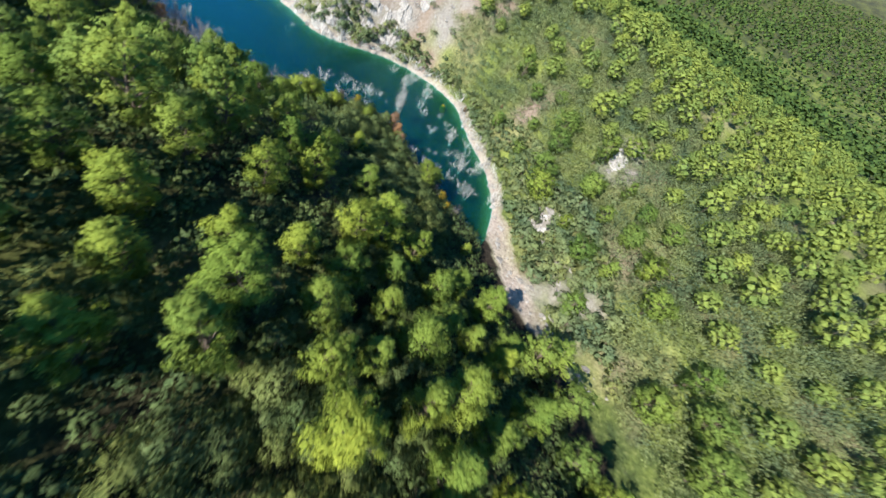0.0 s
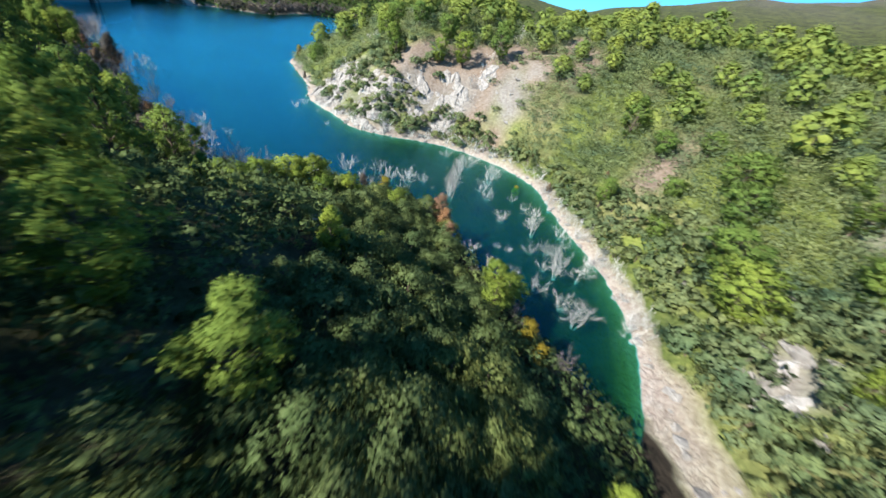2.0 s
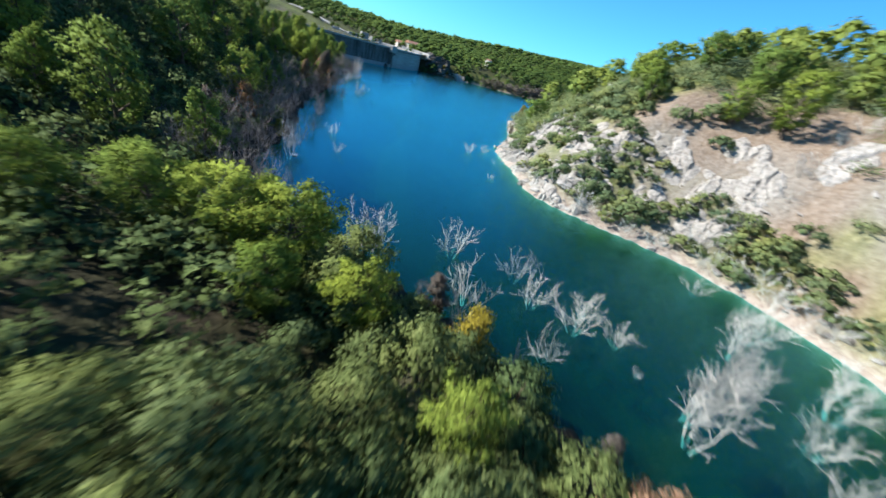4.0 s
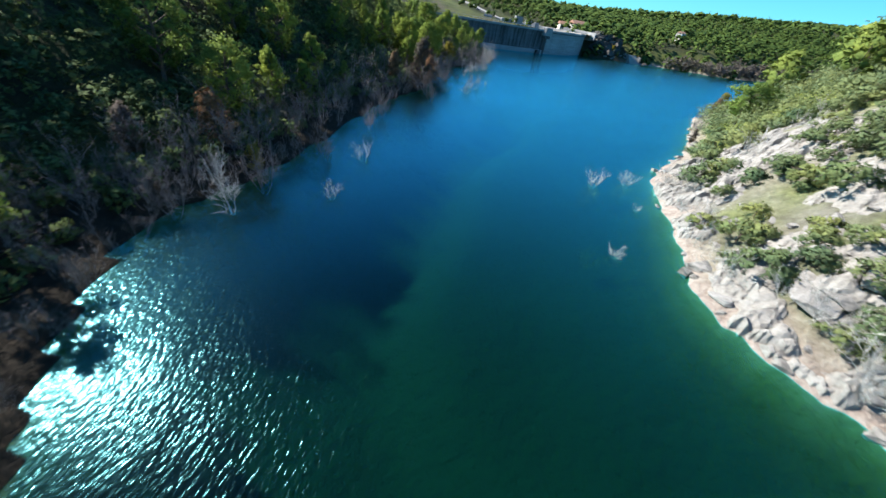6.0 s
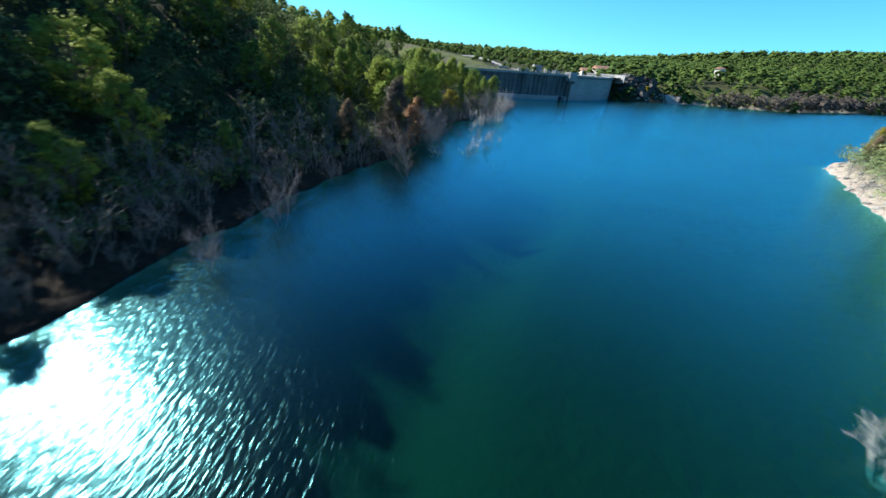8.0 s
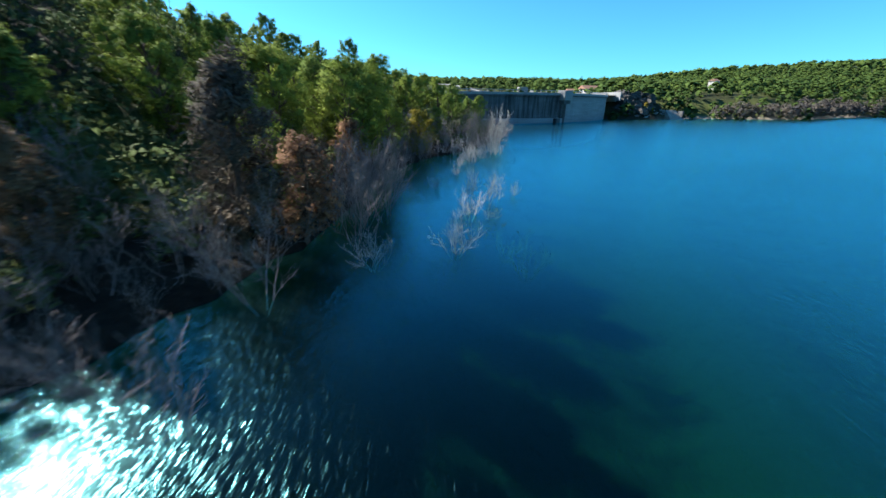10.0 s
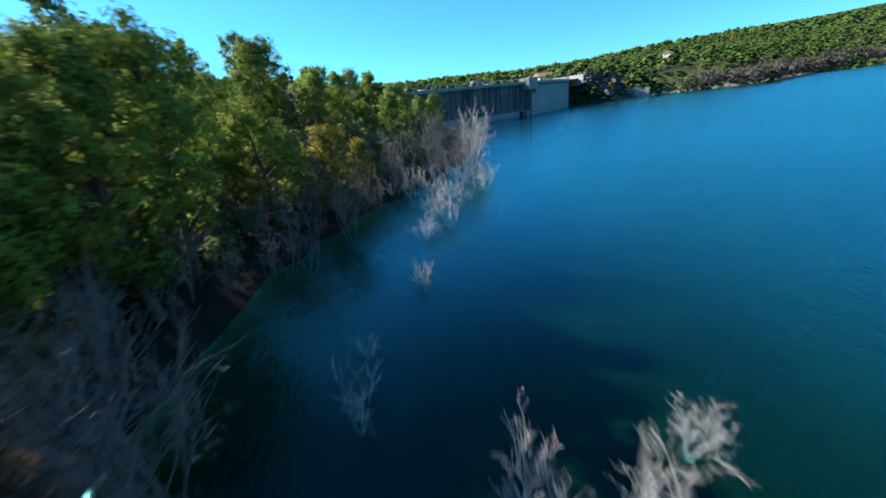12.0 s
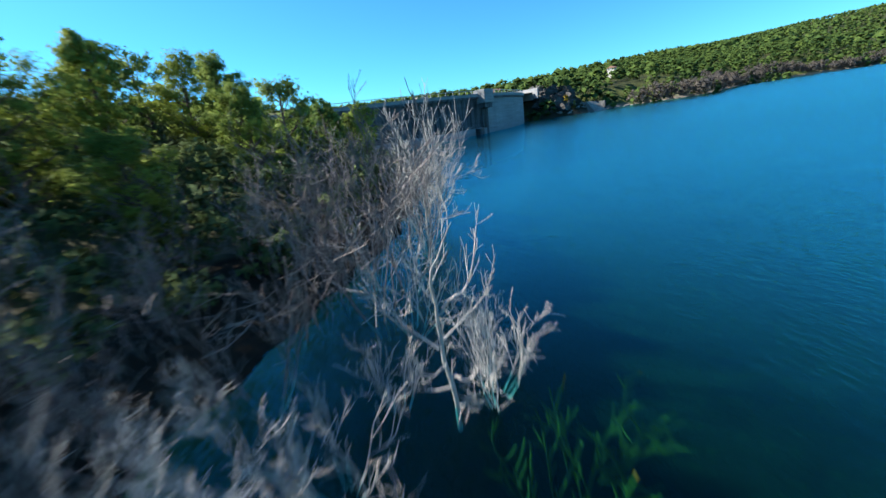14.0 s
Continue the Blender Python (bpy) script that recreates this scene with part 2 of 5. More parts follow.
def concrete_material(name, base, streak, streaks=1.0):
    """Concrete with dark streaks running down from the crest and pale seep lines."""
    m, nodes, links, p = material(name)
    uv = nodes.new("ShaderNodeUVMap")
    sc = nodes.new("ShaderNodeMapping")
    sc.inputs["Scale"].default_value = (0.9, 0.06, 1)
    links.new(uv.outputs[0], sc.inputs["Vector"])
    run = noise_tex(nodes, links, 1.0, 5.0, 0.7, sc.outputs[0])
    sc2 = nodes.new("ShaderNodeMapping")
    sc2.inputs["Scale"].default_value = (0.12, 1.6, 1)
    links.new(uv.outputs[0], sc2.inputs["Vector"])
    lift = noise_tex(nodes, links, 1.0, 3.0, 0.6, sc2.outputs[0])
    fine = noise_tex(nodes, links, 3.0, 6.0, 0.6, uv.outputs[0])
    color = mix_color(nodes, links, ramp(nodes, links, run, [(0.42, (0, 0, 0)), (0.62, (streaks, streaks, streaks))]), base, streak)
    color = mix_color(nodes, links, 1.0, color, ramp(nodes, links, lift, [(0.3, (0.75, 0.75, 0.75)), (0.7, (1.1, 1.1, 1.1))]), "MULTIPLY")
    color = mix_color(nodes, links, 1.0, color, ramp(nodes, links, fine, [(0.3, (0.85, 0.85, 0.85)), (0.7, (1.1, 1.1, 1.1))]), "MULTIPLY")
    links.new(color, p.inputs["Base Color"])
    p.inputs["Roughness"].default_value = 0.85
    bump(nodes, links, fine, 0.3, 0.05, p.inputs["Normal"])
    return m


OLD_CONCRETE = concrete_material("stained_concrete", (0.113, 0.117, 0.122), (0.0189, 0.0214, 0.0252))
PALE_CONCRETE = concrete_material("pale_concrete", (0.277, 0.277, 0.277), (0.207, 0.214, 0.22), 0.6)

# ---- lake outline and ground ----
WEST = [(-130, -200), (-75, -158), (-49, -137.5), (-41, -131), (-37, -124), (-32.5, -118.5), (-26, -114.5), (-20.5, -110.5), (-17.5, -103),
        (-13, -97), (-10, -91), (-6, -85), (-2.5, -80.5), (-3, -76), (-5, -72), (-8, -67), (-12, -60), (-17, -52), (-18, -46), (-15.5, -39),
        (-14, -31), (-13.5, -24), (-12.5, -17), (-11.5, -10), (-9.5, -4), (-7.5, 2), (-6.5, 10), (-7, 19), (-6.5, 26), (-4, 32), (-0.5, 38), (4, 46),
        (6, 55), (9, 65), (7, 78), (2, 90), (-9, 101)]
EAST = [(-128, -208), (-72, -164), (-46, -143), (-37, -135), (-33, -127), (-28, -121), (-21, -117), (-13, -113), (-6, -110), (2.5, -105),
        (10.5, -98), (16, -93.5), (22.5, -89.5), (26, -84), (27.5, -76), (27, -69), (25, -62), (20, -56), (16.5, -51), (15, -46), (17.5, -39),
        (18.8, -33), (20.5, -26), (26, -19), (33, -11), (37, -3), (44, 8), (50, 19), (56, 23), (72, 14), (110, -12), (200, -70), (420, -170)]
NORTH = [(1200, -260), (1200, 420), (560, 300), (400, 246), (300, 238), (228, 222), (172, 180), (140, 158), (121, 162), (96, 161), (79, 153),
         (70, 153), (64, 154.5)]
DAM_C, DAM_R = Vector((-20.0, 186.0)), 86.0


def smooth(points, times=3):
    p = np.array(points, float)
    for _ in range(times):
        a, b = 0.75 * p[:-1] + 0.25 * p[1:], 0.25 * p[:-1] + 0.75 * p[1:]
        p = np.vstack([p[:1], np.stack([a, b], 1).reshape(-1, 2), p[-1:]])
    return p


def resample(p, step):
    seg = np.linalg.norm(np.diff(p, axis=0), axis=1)
    s = np.concatenate([[0], np.cumsum(seg)])
    u = np.linspace(0, s[-1], int(s[-1] / step) + 2)
    return np.stack([np.interp(u, s, p[:, 0]), np.interp(u, s, p[:, 1])], 1)


BANKS = [resample(smooth(b), 1.5) for b in (WEST, EAST, NORTH)]
OUTLINE = np.vstack([BANKS[0][::-1], BANKS[1], BANKS[2]])


def inside(x, y):
    """Whether points lie within the lake and its inflowing stream bed."""
    res = np.zeros(x.shape, bool)
    px, py = OUTLINE[:, 0], OUTLINE[:, 1]
    qx, qy = np.roll(px, -1), np.roll(py, -1)
    for x0, y0, x1, y1 in zip(px, py, qx, qy):
        if y0 != y1:
            res ^= ((y0 > y) != (y1 > y)) & (x < (x1 - x0) * (y - y0) / (y1 - y0) + x0)
    return res


def bank_distance(x, y, bank):
    out = np.empty(x.size)
    xf, yf = x.ravel(), y.ravel()
    for i in range(0, x.size, 20000):
        dx = xf[i:i + 20000, None] - bank[None, :, 0]
        dy = yf[i:i + 20000, None] - bank[None, :, 1]
        out[i:i + 20000] = np.sqrt((dx * dx + dy * dy).min(1))
    return out.reshape(x.shape)


def fbm(x, y, size, octaves=4, seed=0):
    """Smooth value noise, about -1 to 1."""
    total, amp, norm = np.zeros(x.shape), 1.0, 0.0
    for o in range(octaves):
        u, v = x / size + 17.3 * o + seed, y / size - 9.1 * o + seed * 1.7
        iu, iv = np.floor(u), np.floor(v)
        fu, fv = u - iu, v - iv
        fu, fv = fu * fu * (3 - 2 * fu), fv * fv * (3 - 2 * fv)

        def val(a, b):
            s = np.sin(a * 127.1 + b * 311.7 + seed * 13.7) * 43758.5453
            return (s - np.floor(s)) * 2 - 1
        total += amp * ((val(iu, iv) * (1 - fu) + val(iu + 1, iv) * fu) * (1 - fv) + (val(iu, iv + 1) * (1 - fu) + val(iu + 1, iv + 1) * fu) * fv)
        norm += amp
        amp, size = amp * 0.5, size * 0.5
    return total / norm


def land(x, y):
    """Height of the ground, the distance to the nearest bank, which bank is nearest and whether the point is in the lake or stream."""
    d = [bank_distance(x, y, b) for b in BANKS]
    wet = inside(x, y)
    near = np.minimum(np.minimum(d[0], d[1]), d[2])
    w = [1.0 / (q ** 3 + 0.3) for q in d]
    low = np.interp(d[0], [0, 2, 6, 12, 25, 40, 80, 130, 400], [0, 0.5, 1.2, 2.3, 5.0, 8.5, 17, 26, 40])
    high = np.interp(d[0], [0, 2, 6, 12, 25, 40, 80, 130, 400], [0, 0.6, 1.5, 4.0, 11, 18, 30, 36, 48])
    k = np.clip((y + 64) / 28, 0, 1) * np.clip((62 - y) / 34, 0.2, 1)
    west = low * (1 - k) + high * k
    east = np.interp(d[1], [0, 1.6, 4, 8, 14, 24, 32, 40, 55, 75, 120, 300], [0, 0.7, 2.4, 6.0, 11.2, 18.8, 23.4, 27.5, 30.5, 31.5, 27, 16])
    east = east + 4.5 * np.exp(-((x - 66) ** 2 + (y + 96) ** 2) / 900.0)
    north = np.interp(d[2], [0, 3, 12, 40, 120, 300, 700, 1500], [0, 1.5, 5.5, 9, 14, 34, 66, 110])
    az = np.degrees(np.arctan2(y + 10, x))
    north = north * np.interp(az, [-30, 20, 38, 50, 75, 100], [1.4, 2.8, 2.2, 1.75, 0.62, 0.5])
    h = (w[0] * west + w[1] * east + w[2] * north) / (w[0] + w[1] + w[2])
    rough = np.clip(near / 12, 0, 1)
    h = h + rough * (1.1 * fbm(x, y, 16, 4, 1) + np.clip(near / 60, 0, 1) * 4 * fbm(x, y, 90, 3, 2)) + 0.25 * np.clip(near / 2, 0, 1) * fbm(x, y, 2.6, 3, 3)
    # far mountains to the south-east
    r, az = np.hypot(x, y), np.degrees(np.arctan2(y + 100, x + 50))
    h = h + np.clip((r - 700) / 1900, 0, 1) ** 1.5 * np.clip(1 - np.abs(az + 25) / 38, 0, 1) ** 0.7 * (430 + 120 * fbm(x, y, 700, 5, 4))
    bed = -np.interp(near, [0, 2, 5, 10, 20, 60], [0.05, 0.8, 2.4, 3.8, 4.6, 5.5]) - np.clip((d[1] - d[0]) / 8, 0, 1) * np.interp(near, [0, 1, 3, 8], [0, 1.8, 2.8, 3.0]) + 0.3 * np.clip(near / 3, 0, 1) * fbm(x, y, 4, 3, 5)
    stream = np.clip((-111 - y) / 40, 0, 3)
    dry = 0.15 + 2.2 * stream + 0.12 * fbm(x, y, 1.5, 2, 6)
    mouth = np.clip((-108.0 - y) / 6, 0, 1)
    h = np.where(wet, bed * (1 - mouth) + dry * mouth, h + np.clip((-111 - y) / 40, 0, 3) * 2.2 * np.exp(-near / 30))
    # the rock that carries the dam's right end
    h = np.where(wet, h, np.maximum(h, 9.2 - 0.75 * np.maximum(np.hypot(x - 73, y - 166) - 9, 0)))
    return h, near, np.argmin(np.stack(d), 0), wet


def grid_axis(lo, hi, step, far, grow=1.22):
    core = list(np.arange(lo, hi + step * 0.5, step))
    up, s = [], step
    v = core[-1]
    while v < far:
        s = min(s * grow, 140)
        v += s
        up.append(v)
    dn, s, v = [], step, core[0]
    while v > -far:
        s = min(s * grow, 140)
        v -= s
        dn.append(v)
    return np.array(dn[::-1] + core + up)


def mesh_object(name, verts, faces, mat=None, parent=None):
    me = bpy.data.meshes.new(name)
    me.from_pydata(verts, [], faces)
    me.update()
    if mat:
        me.materials.append(mat)
    ob = new(name, me)
    if parent:
        ob.parent = parent
    return ob


GX, GY = grid_axis(-80, 100, 1.1, 3600), grid_axis(-170, 100, 1.1, 3600)
XX, YY = np.meshgrid(GX, GY)
HH, NEAR, SIDE, WET = land(XX, YY)


def height(x, y):
    """Ground height by the grid."""
    x, y = np.asarray(x, float), np.asarray(y, float)
    i = np.clip(np.searchsorted(GX, x) - 1, 0, len(GX) - 2)
    j = np.clip(np.searchsorted(GY, y) - 1, 0, len(GY) - 2)
    u, v = (x - GX[i]) / (GX[i + 1] - GX[i]), (y - GY[j]) / (GY[j + 1] - GY[j])
    return (HH[j, i] * (1 - u) + HH[j, i + 1] * u) * (1 - v) + (HH[j + 1, i] * (1 - u) + HH[j + 1, i + 1] * u) * v


def rockiness(x, y):
    """Where bare limestone shows on the eastern hill."""
    spots = ((26, -47, 11, 9), (33, -60, 9, 7), (20, -33, 6, 9), (-13, -121, 3.6, 2.6), (-2, -119, 3.6, 2), (42, -72, 10, 6), (-26, -127, 5, 3), (-29, -123, 4, 3), (-30, -134, 5, 3), (9, -131, 9, 5), (31, -22, 9, 6), (28, -31, 7, 8))
    v = np.zeros(np.shape(x))
    for cx, cy, a, b in spots:
        v = np.maximum(v, 1.25 - ((x - cx) / a) ** 2 - ((y - cy) / b) ** 2)
    return np.clip(v, 0, 1) * np.clip(0.7 + 1.3 * fbm(x, y, 4, 3, 8), 0, 1)


def bare_earth(x, y):
    """Open pinkish earth between the scrub on the eastern hill."""
    spots = ((38, -54, 8, 5), (45, -63, 9, 4.5), (33, -44, 6, 4), (54, -84, 7, 3), (30, -73, 5, 3), (20, -107, 5, 3), (49, -74, 6, 3), (36, -66, 5, 3), (54, -66, 8, 3.5), (62, -78, 7, 3.5), (42, -48, 6, 3), (46, -58, 7, 4))
    return sum(np.exp(-((x - cx) / a) ** 2 - ((y - cy) / b) ** 2) for cx, cy, a, b in spots)


def build_ground():
    ny, nx = XX.shape
    idx = np.arange(nx * ny).reshape(ny, nx)
    faces = np.stack([idx[:-1, :-1], idx[:-1, 1:], idx[1:, 1:], idx[1:, :-1]], -1).reshape(-1, 4)
    rock = rockiness(XX, YY)
    zz = HH + np.where(WET, 0, rock * 0.7 * fbm(XX, YY, 1.6, 2, 11))
    verts = np.stack([XX, YY, zz], -1).reshape(-1, 3)
    me = bpy.data.meshes.new("ground")
    me.from_pydata(verts.tolist(), [], faces.tolist())
    me.update()
    col = me.color_attributes.new("cover", "FLOAT_COLOR", "POINT")
    green = np.clip(0.95 + 0.9 * fbm(XX, YY, 9, 3, 9), 0, 1)
    bare = bare_earth(XX, YY)
    green = np.clip(green - 1.3 * bare, 0, 1)
    green = np.where((SIDE == 2) | (np.hypot(XX, YY + 60) > 260), 1.0, green)
    # shade under the western trees and beside the dam, painted as near-black litter
    shaded_litter = np.where(SIDE == 0, np.clip(0.65 + 0.6 * fbm(XX, YY, 6, 3, 10), 0, 1), 0) * (NEAR < 140)
    shaded_litter = np.where(np.hypot(XX - 72, YY - 159) < 15, 0.9, np.where((SIDE == 2) & (NEAR > 4), 0.6, shaded_litter))
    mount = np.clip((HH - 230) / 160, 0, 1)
    # shaded gaps between far trees are put into the same litter share
    data = np.stack([green, np.maximum(rock, mount * np.clip(0.5 + fbm(XX, YY, 300, 4, 12), 0, 1)), np.where((SIDE == 0) & (NEAR < 5), 1.0, np.where((SIDE != 2) & (np.hypot(XX, YY + 60) > 190), np.clip(0.3 + 0.8 * fbm(XX, YY, 60, 3, 13), 0.0, 0.6) * (HH < 90), shaded_litter)) * (1 - rock), np.ones_like(green)], -1)
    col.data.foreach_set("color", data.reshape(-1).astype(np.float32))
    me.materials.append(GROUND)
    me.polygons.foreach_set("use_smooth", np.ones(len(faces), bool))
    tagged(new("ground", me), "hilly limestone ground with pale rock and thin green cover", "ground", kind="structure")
    mesh_object("water", [(-60, -112, 0), (3600, -3600, 0), (3600, 1200, 0), (-60, 1200, 0)], [(0, 1, 2, 3)], WATER)
    tagged(bpy.data.objects["water"], "calm blue-green reservoir water with small ripples", "water", kind="structure")


build_ground()

# ---- plants ----
rng = np.random.default_rng(7)


def tube(points, radii, sides=5):
    """Vertices and faces of a tapering stem along points."""
    points = [Vector(p) for p in points]
    verts, faces = [], []
    for i, (p, r) in enumerate(zip(points, radii)):
        t = (points[min(i + 1, len(points) - 1)] - points[max(i - 1, 0)]).normalized()
        a = t.orthogonal().normalized()
        b = t.cross(a)
        for k in range(sides):
            w = 2 * math.pi * k / sides
            verts.append(tuple(p + r * (math.cos(w) * a + math.sin(w) * b)))
        if i:
            o = (i - 1) * sides
            faces += [(o + k, o + (k + 1) % sides, o + sides + (k + 1) % sides, o + sides + k) for k in range(sides)]
    return verts, faces


class Soup:
    """Collects loose pieces into one mesh."""

    def __init__(self):
        self.v, self.f, self.n = [], [], 0

    def add(self, verts, faces):
        self.v += list(verts)
        self.f += [tuple(i + self.n for i in f) for f in faces]
        self.n += len(verts)

    def make(self, name, mat, parent=None, smooth_faces=False):
        ob = mesh_object(name, self.v, self.f, mat, parent)
        if smooth_faces:
            ob.data.polygons.foreach_set("use_smooth", np.ones(len(ob.data.polygons), bool))
        return ob


CORE_VERTS = np.array([(1, 0, 0), (-1, 0, 0), (0, 1, 0), (0, -1, 0), (0, 0, 1), (0, 0, -1)], float)
CORE_FACES = np.array([(0, 2, 4), (2, 1, 4), (1, 3, 4), (3, 0, 4), (2, 0, 5), (1, 2, 5), (3, 1, 5), (0, 3, 5)])


def leaf_arrays(centres, radius, per, size, r, flat=0.8, thin=False, droop=0.0, core=0.62, loose=1.3, hub=None, whole=1.0):
    """Leaf or needle-tuft triangles in puffs round the centres, and the soft outward normals by which a mass of needles takes the light."""
    centres = np.asarray(centres, float)
    k = len(centres)
    n = k * per
    hub = centres.mean(0) if hub is None else np.asarray(hub, float)
    hub = np.broadcast_to(hub, (k, 3))
    radius = np.broadcast_to(radius, k)
    c, rad = np.repeat(centres, per, 0), np.repeat(radius, per)
    d = r.normal(size=(n, 3))
    d /= np.linalg.norm(d, axis=1)[:, None]
    pos = c + d * (rad * r.uniform(0.3, 1.0, n) * loose)[:, None] * np.array([1, 1, flat])
    out = d + r.normal(size=(n, 3)) * 0.55 + np.array([0, 0, 0.45 - droop])
    out /= np.linalg.norm(out, axis=1)[:, None]
    t = np.cross(out, r.normal(size=(n, 3)))
    t /= np.linalg.norm(t, axis=1)[:, None] + 1e-9
    b = np.cross(out, t)
    s = (size * r.uniform(0.6, 1.4, n))[:, None]
    if thin:
        v = np.stack([pos - t * s * 0.5 - b * s * 0.12, pos + t * s * 0.9, pos - t * s * 0.5 + b * s * 0.12], 1)
    else:
        v = np.stack([pos - t * s * 0.6 - b * s * 0.3, pos + t * s * 0.65, pos - t * s * 0.3 + b * s * 0.45], 1)
    if core:
        # the dense inner foliage of each puff
        lump = CORE_VERTS[None] * (radius * core)[:, None, None] * r.uniform(0.7, 1.2, (k, 6, 1)) * np.array([1, 1, flat])
        v = np.concatenate([v, (centres[:, None] + lump)[:, CORE_FACES].reshape(-1, 3, 3)])
        c = np.concatenate([c, np.repeat(centres, 8, 0)])
    h = np.concatenate([np.repeat(hub, per, 0), np.repeat(hub, 8, 0)]) if core else np.repeat(hub, per, 0)
    calm = (np.arange(len(v)) < n) * 1.0
    unit = lambda q: q / (np.linalg.norm(q, axis=-1, keepdims=True) + 1e-9)
    soft = unit(0.7 * unit(v - c[:, None]) + whole * unit(c - h)[:, None] + calm[:, None, None] * r.normal(size=(len(v), 1, 3)) * 0.22 + np.array([0, 0, 0.15]))
    turned = (np.cross(v[:, 1] - v[:, 0], v[:, 2] - v[:, 0]) * soft.mean(1)).sum(1) < 0
    v[turned], soft[turned] = v[turned][:, ::-1], soft[turned][:, ::-1]
    return v, soft


def arrays_mesh(name, leaves, mat):
    """A mesh of loose triangles from their corners (count, 3, 3) and the normals there."""
    v, soft = leaves
    k = v.shape[1]
    verts = v.reshape(-1, 3)
    me = bpy.data.meshes.new(name)
    me.vertices.add(len(verts))
    me.vertices.foreach_set("co", verts.reshape(-1).astype(np.float32))
    me.loops.add(len(verts))
    me.loops.foreach_set("vertex_index", np.arange(len(verts), dtype=np.int32))
    me.polygons.add(len(v))
    me.polygons.foreach_set("loop_start", np.arange(0, len(verts), k, dtype=np.int32))
    me.polygons.foreach_set("loop_total", np.full(len(v), k, np.int32))
    me.update()
    me.normals_split_custom_set_from_vertices(soft.reshape(-1, 3))
    me.materials.append(mat)
    return me


def pine_shape(r, tall, wide, bare=0.3, puffs=30, belly=0.28):
    """Puff centres, sizes and the limbs of an Aleppo-like pine: tiers of rising boughs of uneven length on a leaning trunk. belly: where the crown is widest."""
    lean = Vector((r.normal() * 0.06, r.normal() * 0.06, 1)).normalized()
    bend = Vector((r.normal() * 0.25, r.normal() * 0.25, 0))
    axis = lambda u: lean * (tall * u) + bend * math.sin(u * 3.0)
    limbs, centres, radii = [], [], []
    trunk = ([axis(u) for u in (0, 0.25, 0.5, 0.75, 0.95)], [0.022 * tall * (1 - 0.85 * u) + 0.01 for u in (0, 0.25, 0.5, 0.75, 0.95)])
    boughs = max(6, puffs // 3)
    for i in range(boughs):
        k = (i + 0.5) / boughs
        u = bare + (1 - bare) * k
        shape = (0.45 + 0.55 * k / belly) if k < belly else max(0.0, 1 - (k - belly) / (1 - belly)) ** (1.05 - 1.2 * belly) + 0.06
        reach = wide * shape * r.uniform(0.62, 1.12)
        w = i * 2.4 + r.normal() * 0.45
        tip = axis(u) + Vector((math.cos(w) * reach, math.sin(w) * reach, 0.3 * reach + r.normal() * 0.12))
        base = axis(max(0.1, u - 0.1 - 0.08 * r.random()))
        middle = base.lerp(tip, 0.55) + Vector((0, 0, -0.08 * reach))
        limbs.append(([base, middle, tip], [0.012 * tall * (1 - 0.7 * k), 0.007 * tall * (1 - 0.6 * k), 0.012]))
        size = wide * r.uniform(0.17, 0.27) * math.sqrt(34 / boughs) * (0.75 + 0.25 * shape)
        side = Vector((-math.sin(w), math.cos(w), 0))
        for f, off, grow in ((1.0, 0.0, 1.0), (0.76, 0.9, 0.95), (0.62, -0.9, 0.9)):
            p = base.lerp(tip, f) + side * (off * size * r.uniform(0.5, 1.2)) + Vector((0, 0, size * r.uniform(-0.1, 0.35)))
            centres.append(p)
            radii.append(size * grow * r.uniform(0.8, 1.15))
    return trunk, limbs, np.array(centres), np.array(radii)


def make_pine(name, r, tall, wide, needles, label, category="tree", per=34, puffs=30, size=0.24, bare=0.3, flat=0.75, thin=False, core=0.8, loose=1.15, belly=0.28):
    trunk, limbs, centres, radii = pine_shape(r, tall, wide, bare, puffs, belly)
    top = new(name)
    stem = Soup()
    stem.add(*tube(*trunk, sides=7))
    for l in limbs:
        stem.add(*tube(*l, sides=4))
    stem.make("trunk", BARK, top, True)
    crown = new("crown", arrays_mesh("crown", leaf_arrays(centres, radii, per, size, r, flat, thin, 0.0, core, loose, np.stack([0 * centres[:, 0], 0 * centres[:, 1], 0.35 * tall + 0.45 * centres[:, 2]], 1)), needles))
    crown.parent = top
    return tagged(top, label, category)


def make_bush(name, r, tall, wide, leaves, label, per=30, puffs=14, size=0.2):
    """A low dense shrub on a short forked foot."""
    top = new(name)
    centres, radii = [], []
    for i in range(puffs):
        w, k = i * 2.4 + r.normal() * 0.4, math.sqrt((i + 0.5) / puffs)
        tip = Vector((math.cos(w) * wide * k, math.sin(w) * wide * k, tall * (1.0 - 0.55 * k * k) * r.uniform(0.72, 1.08)))
        centres.append(tip * 0.92)
        radii.append(wide * r.uniform(0.17, 0.32))
    stem = Soup()
    stem.add(*tube([(0, 0, -0.3), (0.03 * wide, 0, 0.3 * tall), (0.1 * wide, 0.06 * wide, 0.75 * tall)], [0.05 * tall, 0.035 * tall, 0.01], 5))
    stem.make("trunk", BARK, top)
    crown = new("crown", arrays_mesh("crown", leaf_arrays(centres, radii, per, size, r, 0.75, False, 0.0, 0.4, 1.4), leaves))
    crown.parent = top
    return tagged(top, label, "bush")


